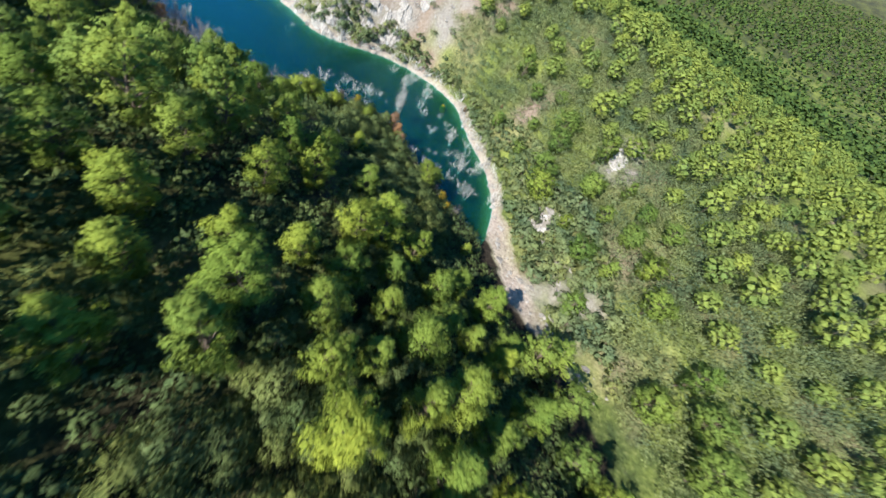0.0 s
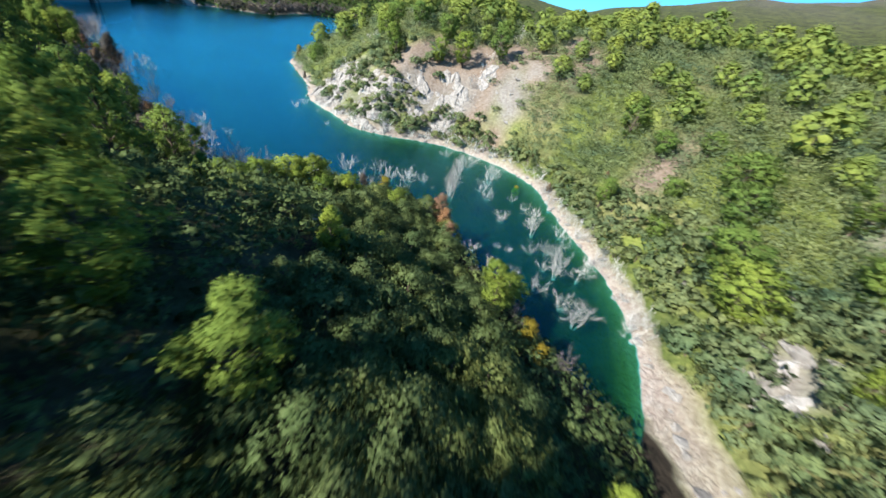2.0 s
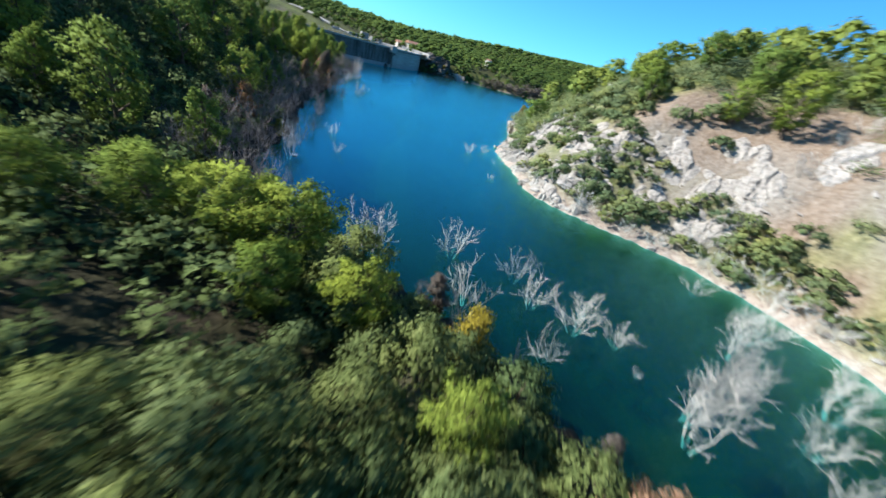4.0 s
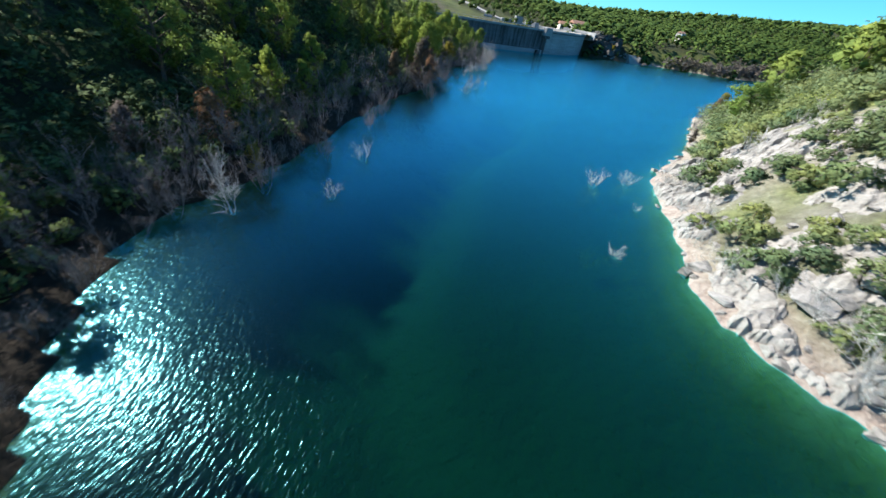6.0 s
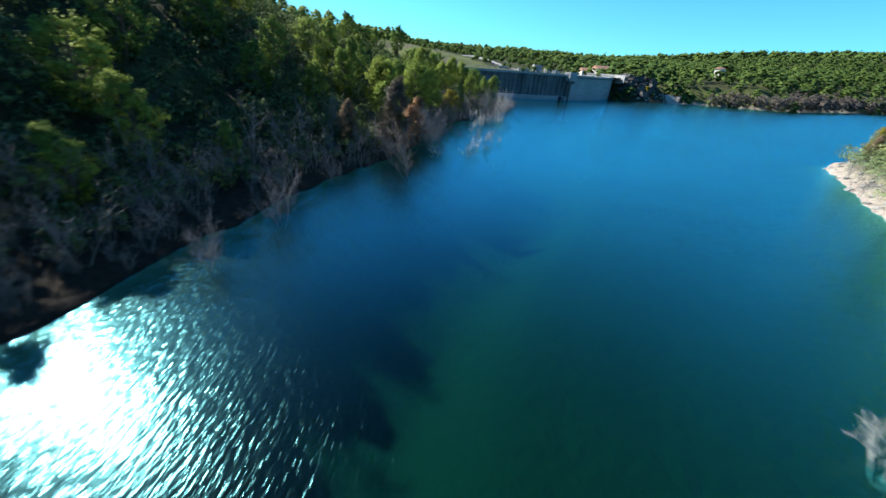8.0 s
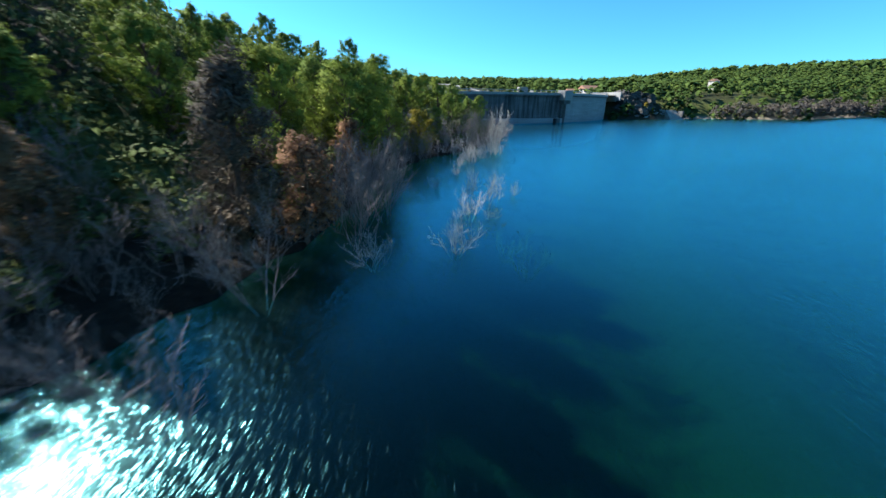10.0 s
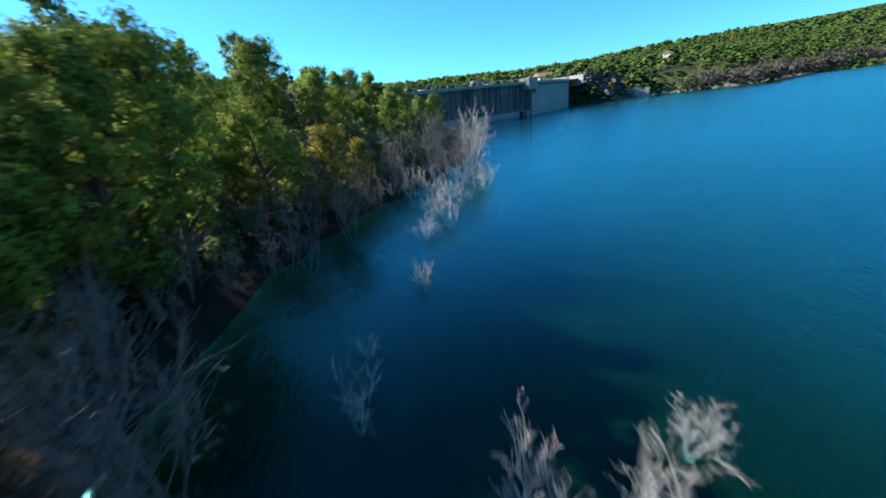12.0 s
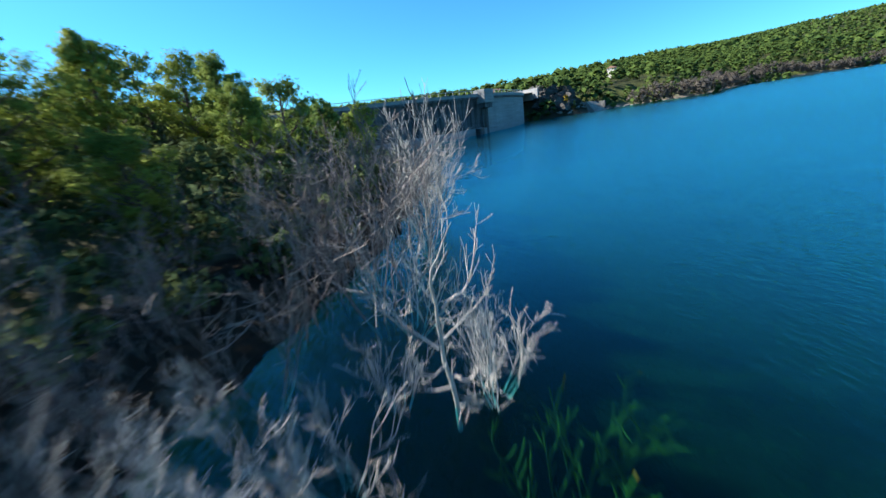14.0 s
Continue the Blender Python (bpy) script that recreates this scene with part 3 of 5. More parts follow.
def branch(r, soup, start, way, length, radius, depth, thin, counts, spread=0.55, up=0.12):
    """A crooked bare branch with side twigs."""
    n = (2, 2, 3, 5)[min(depth, 3)]
    pts, rad, p, d = [start], [radius], start.copy(), way.normalized()
    for i in range(n):
        d = (d + Vector(r.normal(size=3)) * 0.15 + Vector((0, 0, up * (2.5 if depth > 2 else 1.0)))).normalized()
        p = p + d * (length / n)
        pts.append(p)
        rad.append(max(thin, radius * (1 - 0.8 * (i + 1) / n)))
    soup.add(*tube(pts, rad, 6 if depth > 2 else 3))
    if depth <= 0:
        return
    count = counts[min(depth, 3)]
    for k in range(count):
        u = 0.2 + 0.8 * (k + r.random() * 0.7) / count
        i = min(int(u * n), n - 1)
        at = pts[i].lerp(pts[i + 1], min(1.0, u * n - i))
        side = (d + Vector(r.normal(size=3)) * spread + Vector((0, 0, 0.15))).normalized()
        branch(r, soup, at, side, length * r.uniform(0.36, 0.58), max(thin, rad[i] * 0.5), depth - 1, thin, counts, spread, up)


def make_dead(name, r, tall, stems, mat, label, depth=3, thin=0.008, girth=0.07, lean=0.35, category="dead tree", counts=(0, 4, 5, 6)):
    """A leafless drowned tree or shrub: several stems from one foot."""
    top = new(name)
    for s in range(stems):
        soup = Soup()
        w = 2 * math.pi * s / stems + r.normal() * 0.4
        k = lean if stems > 1 else 0.12
        way = Vector((math.cos(w) * k, math.sin(w) * k, 1))
        foot = Vector((0.08 * math.cos(w) * stems ** 0.5, 0.08 * math.sin(w) * stems ** 0.5, -0.35))
        branch(r, soup, foot, way, tall * r.uniform(0.75, 1.0) + 0.35, girth * r.uniform(0.7, 1.1), depth, thin, counts)
        soup.make("stem", mat, top)
    return tagged(top, label, category)


def scatter(count, box, gap, test, r, taken=()):
    """Random places in a box, at least gap apart, that pass the test."""
    out, cells = list(taken), {}
    for p in out:
        cells.setdefault((int(p[0] // gap), int(p[1] // gap)), []).append(p)
    made, xs, ys = [], r.uniform(box[0], box[1], count), r.uniform(box[2], box[3], count)
    ok = test(xs, ys)
    for x, y, good in zip(xs, ys, ok):
        if not good:
            continue
        cx, cy = int(x // gap), int(y // gap)
        if any((x - q[0]) ** 2 + (y - q[1]) ** 2 < gap * gap for i in (-1, 0, 1) for j in (-1, 0, 1) for q in cells.get((cx + i, cy + j), ())):
            continue
        cells.setdefault((cx, cy), []).append((x, y))
        made.append((x, y))
    return made


def grid_lookup(arr, x, y):
    i = np.clip(np.searchsorted(GX, x), 0, len(GX) - 1)
    j = np.clip(np.searchsorted(GY, y), 0, len(GY) - 1)
    return arr[j, i]


# the camera's path in rounded points; plants keep clear of it: x, y, height
FLIGHT_LINE = np.array([(-74, -106, 44), (-61, -107, 34), (-45.5, -102, 25), (-29.6, -94.3, 17), (-15.6, -83.4, 13.4), (-7, -71, 13), (-0.5, -58.5, 12.4), (1.2, -48.3, 10.3),
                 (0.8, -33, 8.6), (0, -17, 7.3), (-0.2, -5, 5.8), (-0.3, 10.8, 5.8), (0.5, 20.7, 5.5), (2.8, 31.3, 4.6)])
FLIGHT_LINE = np.concatenate([FLIGHT_LINE[:-1] + (FLIGHT_LINE[1:] - FLIGHT_LINE[:-1]) * u for u in (0, 0.125, 0.25, 0.375, 0.5, 0.625, 0.75, 0.875)])


def clear_of_flight_line(x, y, top, margin=2.2):
    d = np.hypot(FLIGHT_LINE[:, 0] - x, FLIGHT_LINE[:, 1] - y)
    return not bool(((d < margin + 1.2) & (FLIGHT_LINE[:, 2] < top + 1.0)).any())


# lake points where the camera meets the sun's glint; plants shading them are left out
GLINT_POINTS = [(-17, -50), (-17, -47), (-15.5, -43)] + [(x, y) for y in (-55, -52.5, -50, -47.5, -45, -42.5) for x in (-14, -11, -8)] + [(x, y) for y in (-16, -14, -12, -10, -8) for x in (-9, -6.5, -4)] + [(x, y) for y in (-6, -4, -2) for x in (-6.5,)]


def lets_sun_in(x, y, top, wide):
    for gx, gy in GLINT_POINTS:
        dx, dy = x - gx, y - gy
        along, across = dx * math.cos(SUN_AZ) + dy * math.sin(SUN_AZ), -dx * math.sin(SUN_AZ) + dy * math.cos(SUN_AZ)
        if along > 0 and abs(across) < wide and top > along * math.tan(SUN_EL) + 0.4:
            return False
    return True


def place(ob, x, y, turn, size, sink=0.1, z=None, tilt=0.0):
    z = float(height(x, y)) - sink if z is None else z
    m = pose(x, y, z, tilt * math.cos(turn), tilt * math.sin(turn), math.degrees(turn)) @ Matrix.Scale(size, 4)
    c = copy_thing(ob, m)
    c.scale = (size, size, size)
    return c



def drop_template(things):
    for ob in things:
        for o in (*ob.children_recursive, ob):
            bpy.data.objects.remove(o)


def wood_stuff(name, plants, needles, label, stem_mat=BARK, flat=0.75, fat=1.0, belly=0.4, core=0.5, whole=1.6):
    """Many plants joined: plants are (x, y, z, height, half width, puffs, leaves a puff, leaf size)."""
    r = np.random.default_rng(77)
    crowns, stems = [], Soup()
    for x, y, z, tall, wide, puffs, per, size in plants:
        k = (np.arange(puffs) + 0.5) / puffs
        w = np.arange(puffs) * 2.4 + r.uniform(0, 6.28)
        shape = np.where(k < belly, 0.5 + 0.5 * k / belly, np.clip(1 - (k - belly) / (1 - belly), 0, 1) ** 0.7 + 0.05)
        reach = wide * shape * r.uniform(0.45, 1.08, puffs)
        c = np.stack([x + np.cos(w) * reach, y + np.sin(w) * reach, z + tall * (0.24 + 0.66 * k) + 0.22 * reach + r.normal(size=puffs) * 0.1], 1)
        crowns.append(leaf_arrays(c, fat * wide * r.uniform(0.26, 0.4, puffs), per, size, r, flat, core=core, hub=(x, y, z + 0.4 * tall), whole=whole))
        if stem_mat and tall > 1.6:
            stems.add(*tube([(x, y, z - 0.3), (x, y, z + tall * 0.8)], [0.02 * tall, 0.01], 3))
    me = arrays_mesh(name, [np.concatenate(q) for q in zip(*crowns)], needles)
    ob = tagged(new(name, me), label, "woodland", kind="stuff")
    if stems.n:
        st = stems.make("stems", stem_mat, ob)
    return ob


def land_test(side, lo, hi=999.0):
    return lambda x, y: (~grid_lookup(WET, x, y)) & (grid_lookup(SIDE, x, y) == side) & (grid_lookup(NEAR, x, y) > lo) & (grid_lookup(NEAR, x, y) < hi)


PINE_LABEL, BROAD_LABEL = "green lumpy-crowned pine standing among dark undergrowth", "bright green broad-crowned pine on the sunlit slope"
PINES_FINE = [make_pine("pine_tree", np.random.default_rng(20 + i), 6.6 + 0.4 * (i % 3), 1.75 + 0.2 * (i % 4), PINE_NEAR, PINE_LABEL, per=120, puffs=105 + 9 * (i % 3), size=0.13, bare=0.16 + 0.05 * (i % 3), core=0.5, loose=1.35, belly=0.3 + 0.08 * (i % 3)) for i in range(5)]
PINES = [make_pine("pine_tree", np.random.default_rng(20 + i), 6.6 + 0.4 * (i % 3), 1.85 + 0.2 * (i % 4), PINE, PINE_LABEL, per=44, puffs=75 + 6 * (i % 3), size=0.22, bare=0.14 + 0.05 * (i % 3), core=0.55, loose=1.3, belly=0.3 + 0.06 * i) for i in range(4)]
BROAD = [make_pine("pine_tree", np.random.default_rng(30 + i), 4.4 + 0.4 * (i % 3), 2.3 + 0.25 * (i % 3), PINE, BROAD_LABEL, per=44, puffs=78 + 3 * i, size=0.23, bare=0.2, flat=0.62, core=0.55, loose=1.3, belly=0.42 + 0.05 * i) for i in range(5)]
OAKS = [make_bush("evergreen_oak", np.random.default_rng(40 + i), 2.2 + 0.35 * i, 1.5 + 0.22 * i, OAK, "dark grey-green evergreen oak in the undergrowth", per=80, puffs=34, size=0.15) for i in range(4)]
BUSHES = [make_bush("shrub", np.random.default_rng(60 + i), 0.8 + 0.22 * i, 0.85 + 0.17 * i, SCRUB, "low green shrub on the dry slope", per=30, puffs=14, size=0.2) for i in range(4)]
PINES_BIG = [make_pine("pine_tree", np.random.default_rng(25 + i), 7.4 + 0.4 * (i % 3), 2.15 + 0.2 * (i % 4), PINE_NEAR, "tall bright green pine rising above dark undergrowth", per=80, puffs=102 + 9 * (i % 3), size=0.18, bare=0.16 + 0.05 * (i % 3), core=0.5, loose=1.3, belly=0.28 + 0.06 * (i % 4)) for i in range(5)]
PINES_ROUND = [make_pine("pine_tree", np.random.default_rng(230 + i), 6.2, 2.7 + 0.25 * i, PINE_NEAR, "round-crowned light green pine beside the cove", per=84, puffs=126, size=0.18, bare=0.12, core=0.5, loose=1.3, belly=0.5) for i in range(3)]
for ob in PINES_BIG + PINES_FINE + PINES_ROUND + PINES + BROAD:
    tagged(ob, group="pines on the slopes")
for ob in OAKS:
    tagged(ob, group="evergreen oaks in the undergrowth")
for ob in BUSHES:
    tagged(ob, group="shrubs on the slope")
GOLD = [make_pine("yellowing_pine", np.random.default_rng(70 + i), 4.4, 1.35, YELLOW, "small pine with yellowed needles near the water", per=40, puffs=64, size=0.2, bare=0.1, core=0.32, loose=1.7) for i in range(2)]
RUST = [make_pine("dying_pine", np.random.default_rng(80 + i), 4.0, 1.3, ORANGE, "dead pine with orange-brown needles at the shore", per=40, puffs=64, size=0.2, bare=0.08, core=0.32, loose=1.7) for i in range(2)]
FADED = [make_pine("withered_tree", np.random.default_rng(90 + i), 5.5, 1.2, RUSSET, "withered tree with thin reddish-grey twigs at the shore", per=120, puffs=96, size=0.17, bare=0.12, thin=True, core=0.0, loose=1.7) for i in range(2)]

# single trees that stand out: x, y and the height of the top above the lake; below them x, y, height
TALL_PINES = [(-47.5, -63.5, 12), (-45.7, -75.3, 13), (-40.4, -76.5, 11), (-43, -88, 11), (-46.5, -86.3, 12.5), (-41.2, -94.2, 11), (-47.6, -90.5, 13),
              (-56.9, -83.8, 14.5), (-53, -88.4, 13.5), (-57.2, -96, 14.5), (-60.2, -92, 14), (-50, -103.1, 12.5), (-47, -108.4, 11), (-51.6, -110.6, 11.5), (-30.1, -86.6, 10.8),
              (-30.4, -71.5, 6.5), (-29.7, -52.9, 5.5), (-35.9, -53.6, 7.5), (-40.6, -47, 9), (-55.2, -104.7, 13), (-50.9, -115, 11), (-41.4, -81.6, 9.8), (-31.5, -48.5, 8.1),
              (-41.7, -50.9, 10), (-52.3, -63.1, 12), (-50.4, -70.1, 12), (-46.7, -80.3, 12), (-62.8, -86.6, 14), (-55.7, -99.9, 13.5), (-66.6, -90, 15), (-60.7, -106.6, 14), (-64.5, -103.5, 14.5),
              (-70.5, -85.1, 16), (-63.3, -81.2, 15), (-60.3, -75.5, 14), (-60.2, -69.7, 14), (-20.1, -97.3, 6.5), (-59.9, -119.3, 12), (-46.8, -120.5, 9.5)]
COVE_PINES = [(-27.1, -63.7, 7.2), (-24.8, -66.8, 7.4), (-21.1, -65.5, 6.9), (-23, -60.2, 5.4), (-17.1, -66.1, 7), (-15.3, -67.6, 6.8), (-16.2, -71, 5.6), (-12.6, -72, 5.2), (-9.8, -77.9, 4.8), (-14.1, -95.4, 4.6),
              (-15.8, -97, 5), (-29.6, -86.6, 10.6)]
SHORE_PINES = [(-22.2, -85.4, 4.8), (-30.6, -110.1, 6), (-13.1, 42.4, 11.9), (-8, 60.5, 11.3), (-5, 57.6, 10.4), (0.2, 66, 7.6), (-2.4, 52, 7.4),
               (-3.6, 43.2, 5.4), (-9, 34.2, 6.1), (-13.8, 13.6, 9.2), (-19.2, 18.2, 12.2), (-20.8, 11.6, 10.3), (-16.6, 24, 9.6), (-10.8, -13.4, 4.6), (-19.2, -17.6, 7.9), (-20, -27, 7.4),
               (-17.2, 3.6, 8.8), (-13.4, -6, 8), (-16.4, -1.6, 9.2), (-12.2, 1.4, 7.4), (-15.4, -10.4, 8), (-11.4, 8.4, 7), (-9.6, 17, 8.6), (-9.2, 5.8, 5.2), (-25.5, -24.4, 7), (-17, -13.4, 5), (2.2, 67.8, 6.2), (-9.4, 23.4, 8.4), (-12.5, 20, 9.4), (-11.4, 27.5, 9.2), (-13.5, 31, 9.6), (-12, 35, 9), (-11.8, 14, 9), (-8.6, 29.4, 7), (-8.8, 20.4, 8.2)]
GOLD_AT = [(-7.4, -74, 3.6), (-20, -101.2, 3.4), (-21.6, -103.2, 2.8), (-5.3, 31.2, 5.4), (-4.4, 36, 3.6), (-16.2, -38.4, 2.2), (19.4, -85.8, 2.6), (52.6, 16, 4), (77, 154.5, 4.4), (80, 154, 3), (96, 164, 3.2)]
RUST_AT = [(-4.6, -82.2, 4.2), (-7.2, -84.6, 3.6), (-9.6, -86.6, 3.2), (-37.2, -118.6, 3.2), (-7.4, 4.5, 4.8), (-8.3, 15, 4.8), (-19.4, -37, 4.2), (21.6, -100, 1.6)]
FADED_AT = [(-8.8, 2.0, 7.4), (-9.6, 6.6, 4.4), (-12.6, -1.6, 4.8), (-6.6, 38.4, 3), (-3, -79.2, 2.2), (20.8, -91.6, 2), (-7.6, -69.8, 3.2), (50.4, 13.6, 3.4), (-22.5, -41.5, 3.6), (35.8, -6.2, 2.4)]


# dense shrub patches on the rocky point: x, y, width, number
POINT_PATCHES = ((24.5, -29.5, 2.6, 7), (26.5, -34.5, 3.2, 9), (30, -32, 3, 8), (24, -52, 4, 10), (21, -46, 3, 7), (29, -58, 3, 7), (32, -38, 4, 9), (28, -22, 3, 7), (20, -40, 1.8, 4))


def plant_key_trees():
    r = np.random.default_rng(5)
    for things, spots, full in ((PINES_BIG, TALL_PINES, 7.8), (PINES_ROUND, COVE_PINES, 6.6), (PINES_FINE, SHORE_PINES, 7.0), (GOLD, GOLD_AT, 4.4), (RUST, RUST_AT, 4.0), (FADED, FADED_AT, 5.5)):
        for i, (x, y, tall) in enumerate(spots):
            if things[0].name.startswith("pine"):
                tall = min(10.0, max(6.3 if full > 7.5 and x < -34 and y < -60 else 4.6 if full > 7.5 else 2.6, tall - float(height(x, y))))
            if full > 6 and not lets_sun_in(x, y, float(height(x, y)) + tall, 2.2):
                continue
            place(things[i % len(things)], x, y, r.uniform(0, 6.28), tall / full * (0.97 + 0.06 * r.random()))


def plant_woods():
    r = np.random.default_rng(3)
    keys = [(x, y) for x, y, _ in TALL_PINES + COVE_PINES + SHORE_PINES + GOLD_AT + RUST_AT + FADED_AT]
    open_tip = lambda x, y: ((x > -41) & (y < -70) & (y > -116)) | ((x > -33) & (y <= -70 + 14) & (y > -80))
    w = land_test(0, 2.2)
    west = scatter(18000, (-130, 10, -240, 100), 4.5, lambda x, y: w(x, y) & ~open_tip(x, y) & (((y < -58) & (x < -36) & ((x > -64) | (y > -95)) & (fbm(x, y, 9, 2, 23) > -0.45)) | ((y > -58) & (grid_lookup(NEAR, x, y) < 10) & ((y < -4) | (grid_lookup(NEAR, x, y) > 6))) | (fbm(x, y, 10, 2, 21) > 0.08)), r, keys)
    e = land_test(1, 4.0)
    east = scatter(22000, (-90, 130, -240, 30), 5.6, lambda x, y: e(x, y) & (rockiness(x, y) < 0.12) & (fbm(x, y, 17, 2, 22) > 0.42 - np.clip((grid_lookup(NEAR, x, y) - 9) / 20, 0, 0.55) - 0.35 * (y < -116) - 0.2 * (y < -108) - 0.4 * ((y > -82) & (grid_lookup(NEAR, x, y) > 19))), r, keys)
    spots = [(x, y, 0) for x, y in west] + [(x, y, 1) for x, y in east]
    near = np.array([np.hypot(FLIGHT_LINE[:, 0] - x, FLIGHT_LINE[:, 1] - y).min() for x, y, _ in spots])
    rest, n = [], 0
    for i in np.argsort(near):
        x, y, side = spots[i]
        s = r.uniform(0.95, 1.4) if side == 0 else 0.7 + 0.75 * r.random() ** 1.2
        if side == 0 and y > -58:
            s = r.uniform(0.6, 1.0) if float(grid_lookup(NEAR, np.array(x), np.array(y))) < 8 else r.uniform(0.75, 1.2)
        z = float(height(x, y))
        if not clear_of_flight_line(x, y, z + 7 * s, 2.6 * s) or (side == 0 and not lets_sun_in(x, y, z + 6.6 * s, 2.2)):
            continue
        if side == 0 and y > 18:
            s *= 0.9
        if n < 238:
            group = (BROAD if r.random() < 0.6 else PINES) if side == 1 else PINES_FINE if n < 26 else PINES
            place(group[int(r.integers(len(group)))], x, y, r.uniform(0, 6.28), s)
            n += 1
        else:
            rest.append((x, y, z, (6.8 if side == 0 else 6.0) * s, (2.2 if side == 0 else 2.5) * s, 34, 22, 0.34))
    wood_stuff("pine_wood", rest, PINE_WOOD, "pine wood covering the hills round the lake", core=0.66)
    under = scatter(60000, (-85, 10, -150, 100), 1.7, lambda x, y: land_test(0, 1.6)(x, y) & ((y < -60) | (grid_lookup(NEAR, x, y) > 2.0)) & (rockiness(x, y) < 0.3), r)
    near = np.array([np.hypot(FLIGHT_LINE[:, 0] - x, FLIGHT_LINE[:, 1] - y).min() for x, y in under])
    rest, n = [], 0
    for i in np.argsort(near):
        x, y = under[i]
        s = r.uniform(0.55, 1.15)
        if y > -60:
            s *= 0.7 if float(grid_lookup(NEAR, np.array(x), np.array(y))) < 5 else 1.05
        z = float(height(x, y))
        if not clear_of_flight_line(x, y, z + 3 * s, 1.8 * s) or not lets_sun_in(x, y, z + 2.8 * s, 1.2):
            continue
        if n < 260:
            place(OAKS[int(r.integers(len(OAKS)))], x, y, r.uniform(0, 6.28), s)
            n += 1
        elif near[i] < 70:
            rest.append((x, y, z - 0.3, 2.6 * s, 1.75 * s, 12, 14, 0.27))
    for x, y in scatter(9000, (-150, -40, -240, 100), 3.4, lambda x, y: land_test(0, 20)(x, y), r, under):
        s = r.uniform(0.8, 1.4)
        rest.append((x, y, float(height(x, y)) - 0.3, 2.8 * s, 2.3 * s, 6, 8, 0.55))
    wood_stuff("oak_undergrowth", rest, OAK, "dense dark evergreen undergrowth beneath the pines", None, core=0.42)
    low = scatter(110000, (-70, 115, -200, 28), 1.5, lambda x, y: land_test(1, 2.6)(x, y) & (rockiness(x, y) < 0.32 + 0.4 * fbm(x, y, 3, 2, 31)) & (bare_earth(x, y) < 0.68 + 1.0 * fbm(x, y, 3, 2, 33)) & (fbm(x, y, 12, 3, 32) > -0.62), r)
    near = np.array([np.hypot(FLIGHT_LINE[:, 0] - x, FLIGHT_LINE[:, 1] - y).min() for x, y in low])
    rest, n = [], 0
    for i in np.argsort(near):
        x, y = low[i]
        s = r.uniform(0.6, 1.3) * (1.3 if y < -112 else 1.0) * (0.6 + 0.6 * (1 - float(rockiness(np.array(x), np.array(y)))))
        z = float(height(x, y))
        if n < 290:
            place(BUSHES[int(r.integers(len(BUSHES)))], x, y, r.uniform(0, 6.28), 1.35 * s)
            n += 1
        elif near[i] < 84:
            rest.append((x, y, z - 0.2, 1.15 * s, 2.0 * s, 10, 24, 0.25))
    for cx, cy, wide, count in POINT_PATCHES:
        for _ in range(count):
            x, y = cx + r.normal() * wide * 0.5, cy + r.normal() * wide * 0.5
            if float(height(x, y)) > 0.4:
                place(BUSHES[int(r.integers(len(BUSHES)))], x, y, r.uniform(0, 6.28), r.uniform(0.9, 1.5))
    wood_stuff("hillside_scrub", rest, SCRUB, "low green scrub covering the sunlit slope", None, 0.6, 1.25, 0.5, 0.0)


def plant_far_woods():
    r = np.random.default_rng(9)
    n = land_test(2, 3.0)
    close = scatter(9000, (-60, 420, 95, 470), 4.6, lambda x, y: n(x, y) & (np.hypot(x - DAM_C[0], y - DAM_C[1]) > 10) & ~((x < 62) & (y < 215) & (fbm(x, y, 20, 2, 41) < 0.25)) & (np.hypot(x - 84, y - 152) > 9), r)
    taken = lambda x, y: ((x > -130) & (x < 10) & (y > -240) & (y < 100)) | ((x > -90) & (x < 130) & (y > -240) & (y < 30)) | ((x > -60) & (x < 420) & (y > 95) & (y < 470))
    mid = scatter(30000, (-330, 380, -430, 300), 6.0, lambda x, y: (~inside(x, y)) & ~taken(x, y) & (np.hypot(x, y + 60) < 370), r)
    far = scatter(40000, (-700, 1500, -1100, 1600), 12.0, lambda x, y: (~inside(x, y)) & ~taken(x, y) & (np.hypot(x, y + 60) >= 370) & (np.hypot(x, y) < 1800), r)
    plants = []
    for x, y in close:
        s = r.uniform(0.6, 1.4) * (0.45 if x < 52 and y < 330 else 1.0)
        plants.append((x, y, float(height(x, y)) - 0.4, 6.2 * s, 3.0 * s, 9, 8, 0.7))
    for x, y in mid:
        s = r.uniform(0.75, 1.25)
        plants.append((x, y, float(height(x, y)), 6.4 * s, 3.6 * s, 6, 3, 1.1))
    for x, y in far:
        s = r.uniform(0.8, 1.3)
        plants.append((x, y, float(height(x, y)) - 1.0, 8 * s, 7.6 * s, 4, 1, 2.4))
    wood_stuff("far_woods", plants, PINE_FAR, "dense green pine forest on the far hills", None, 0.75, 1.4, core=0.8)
    bank = BANKS[2]
    grey = []
    for x, y in bank[(bank[:, 0] > 112) & (bank[:, 0] < 420)][::2]:
        for k in range(3):
            px, py = x + r.normal() * 2.5, y - 1.5 + r.normal() * 2.0
            grey.append((px, py, max(0, float(height(px, py))) - 0.3, r.uniform(5, 8.5), 2.2, 9, 24, 0.6))
    wood_stuff("bare_far_trees", grey, ASHEN, "line of bare grey-brown trees along the far shore", None, core=0.0)


plant_key_trees()
plant_woods()
plant_far_woods()
drop_template(PINES_BIG + PINES_FINE + PINES_ROUND + PINES + BROAD + OAKS + BUSHES + GOLD + RUST + FADED)

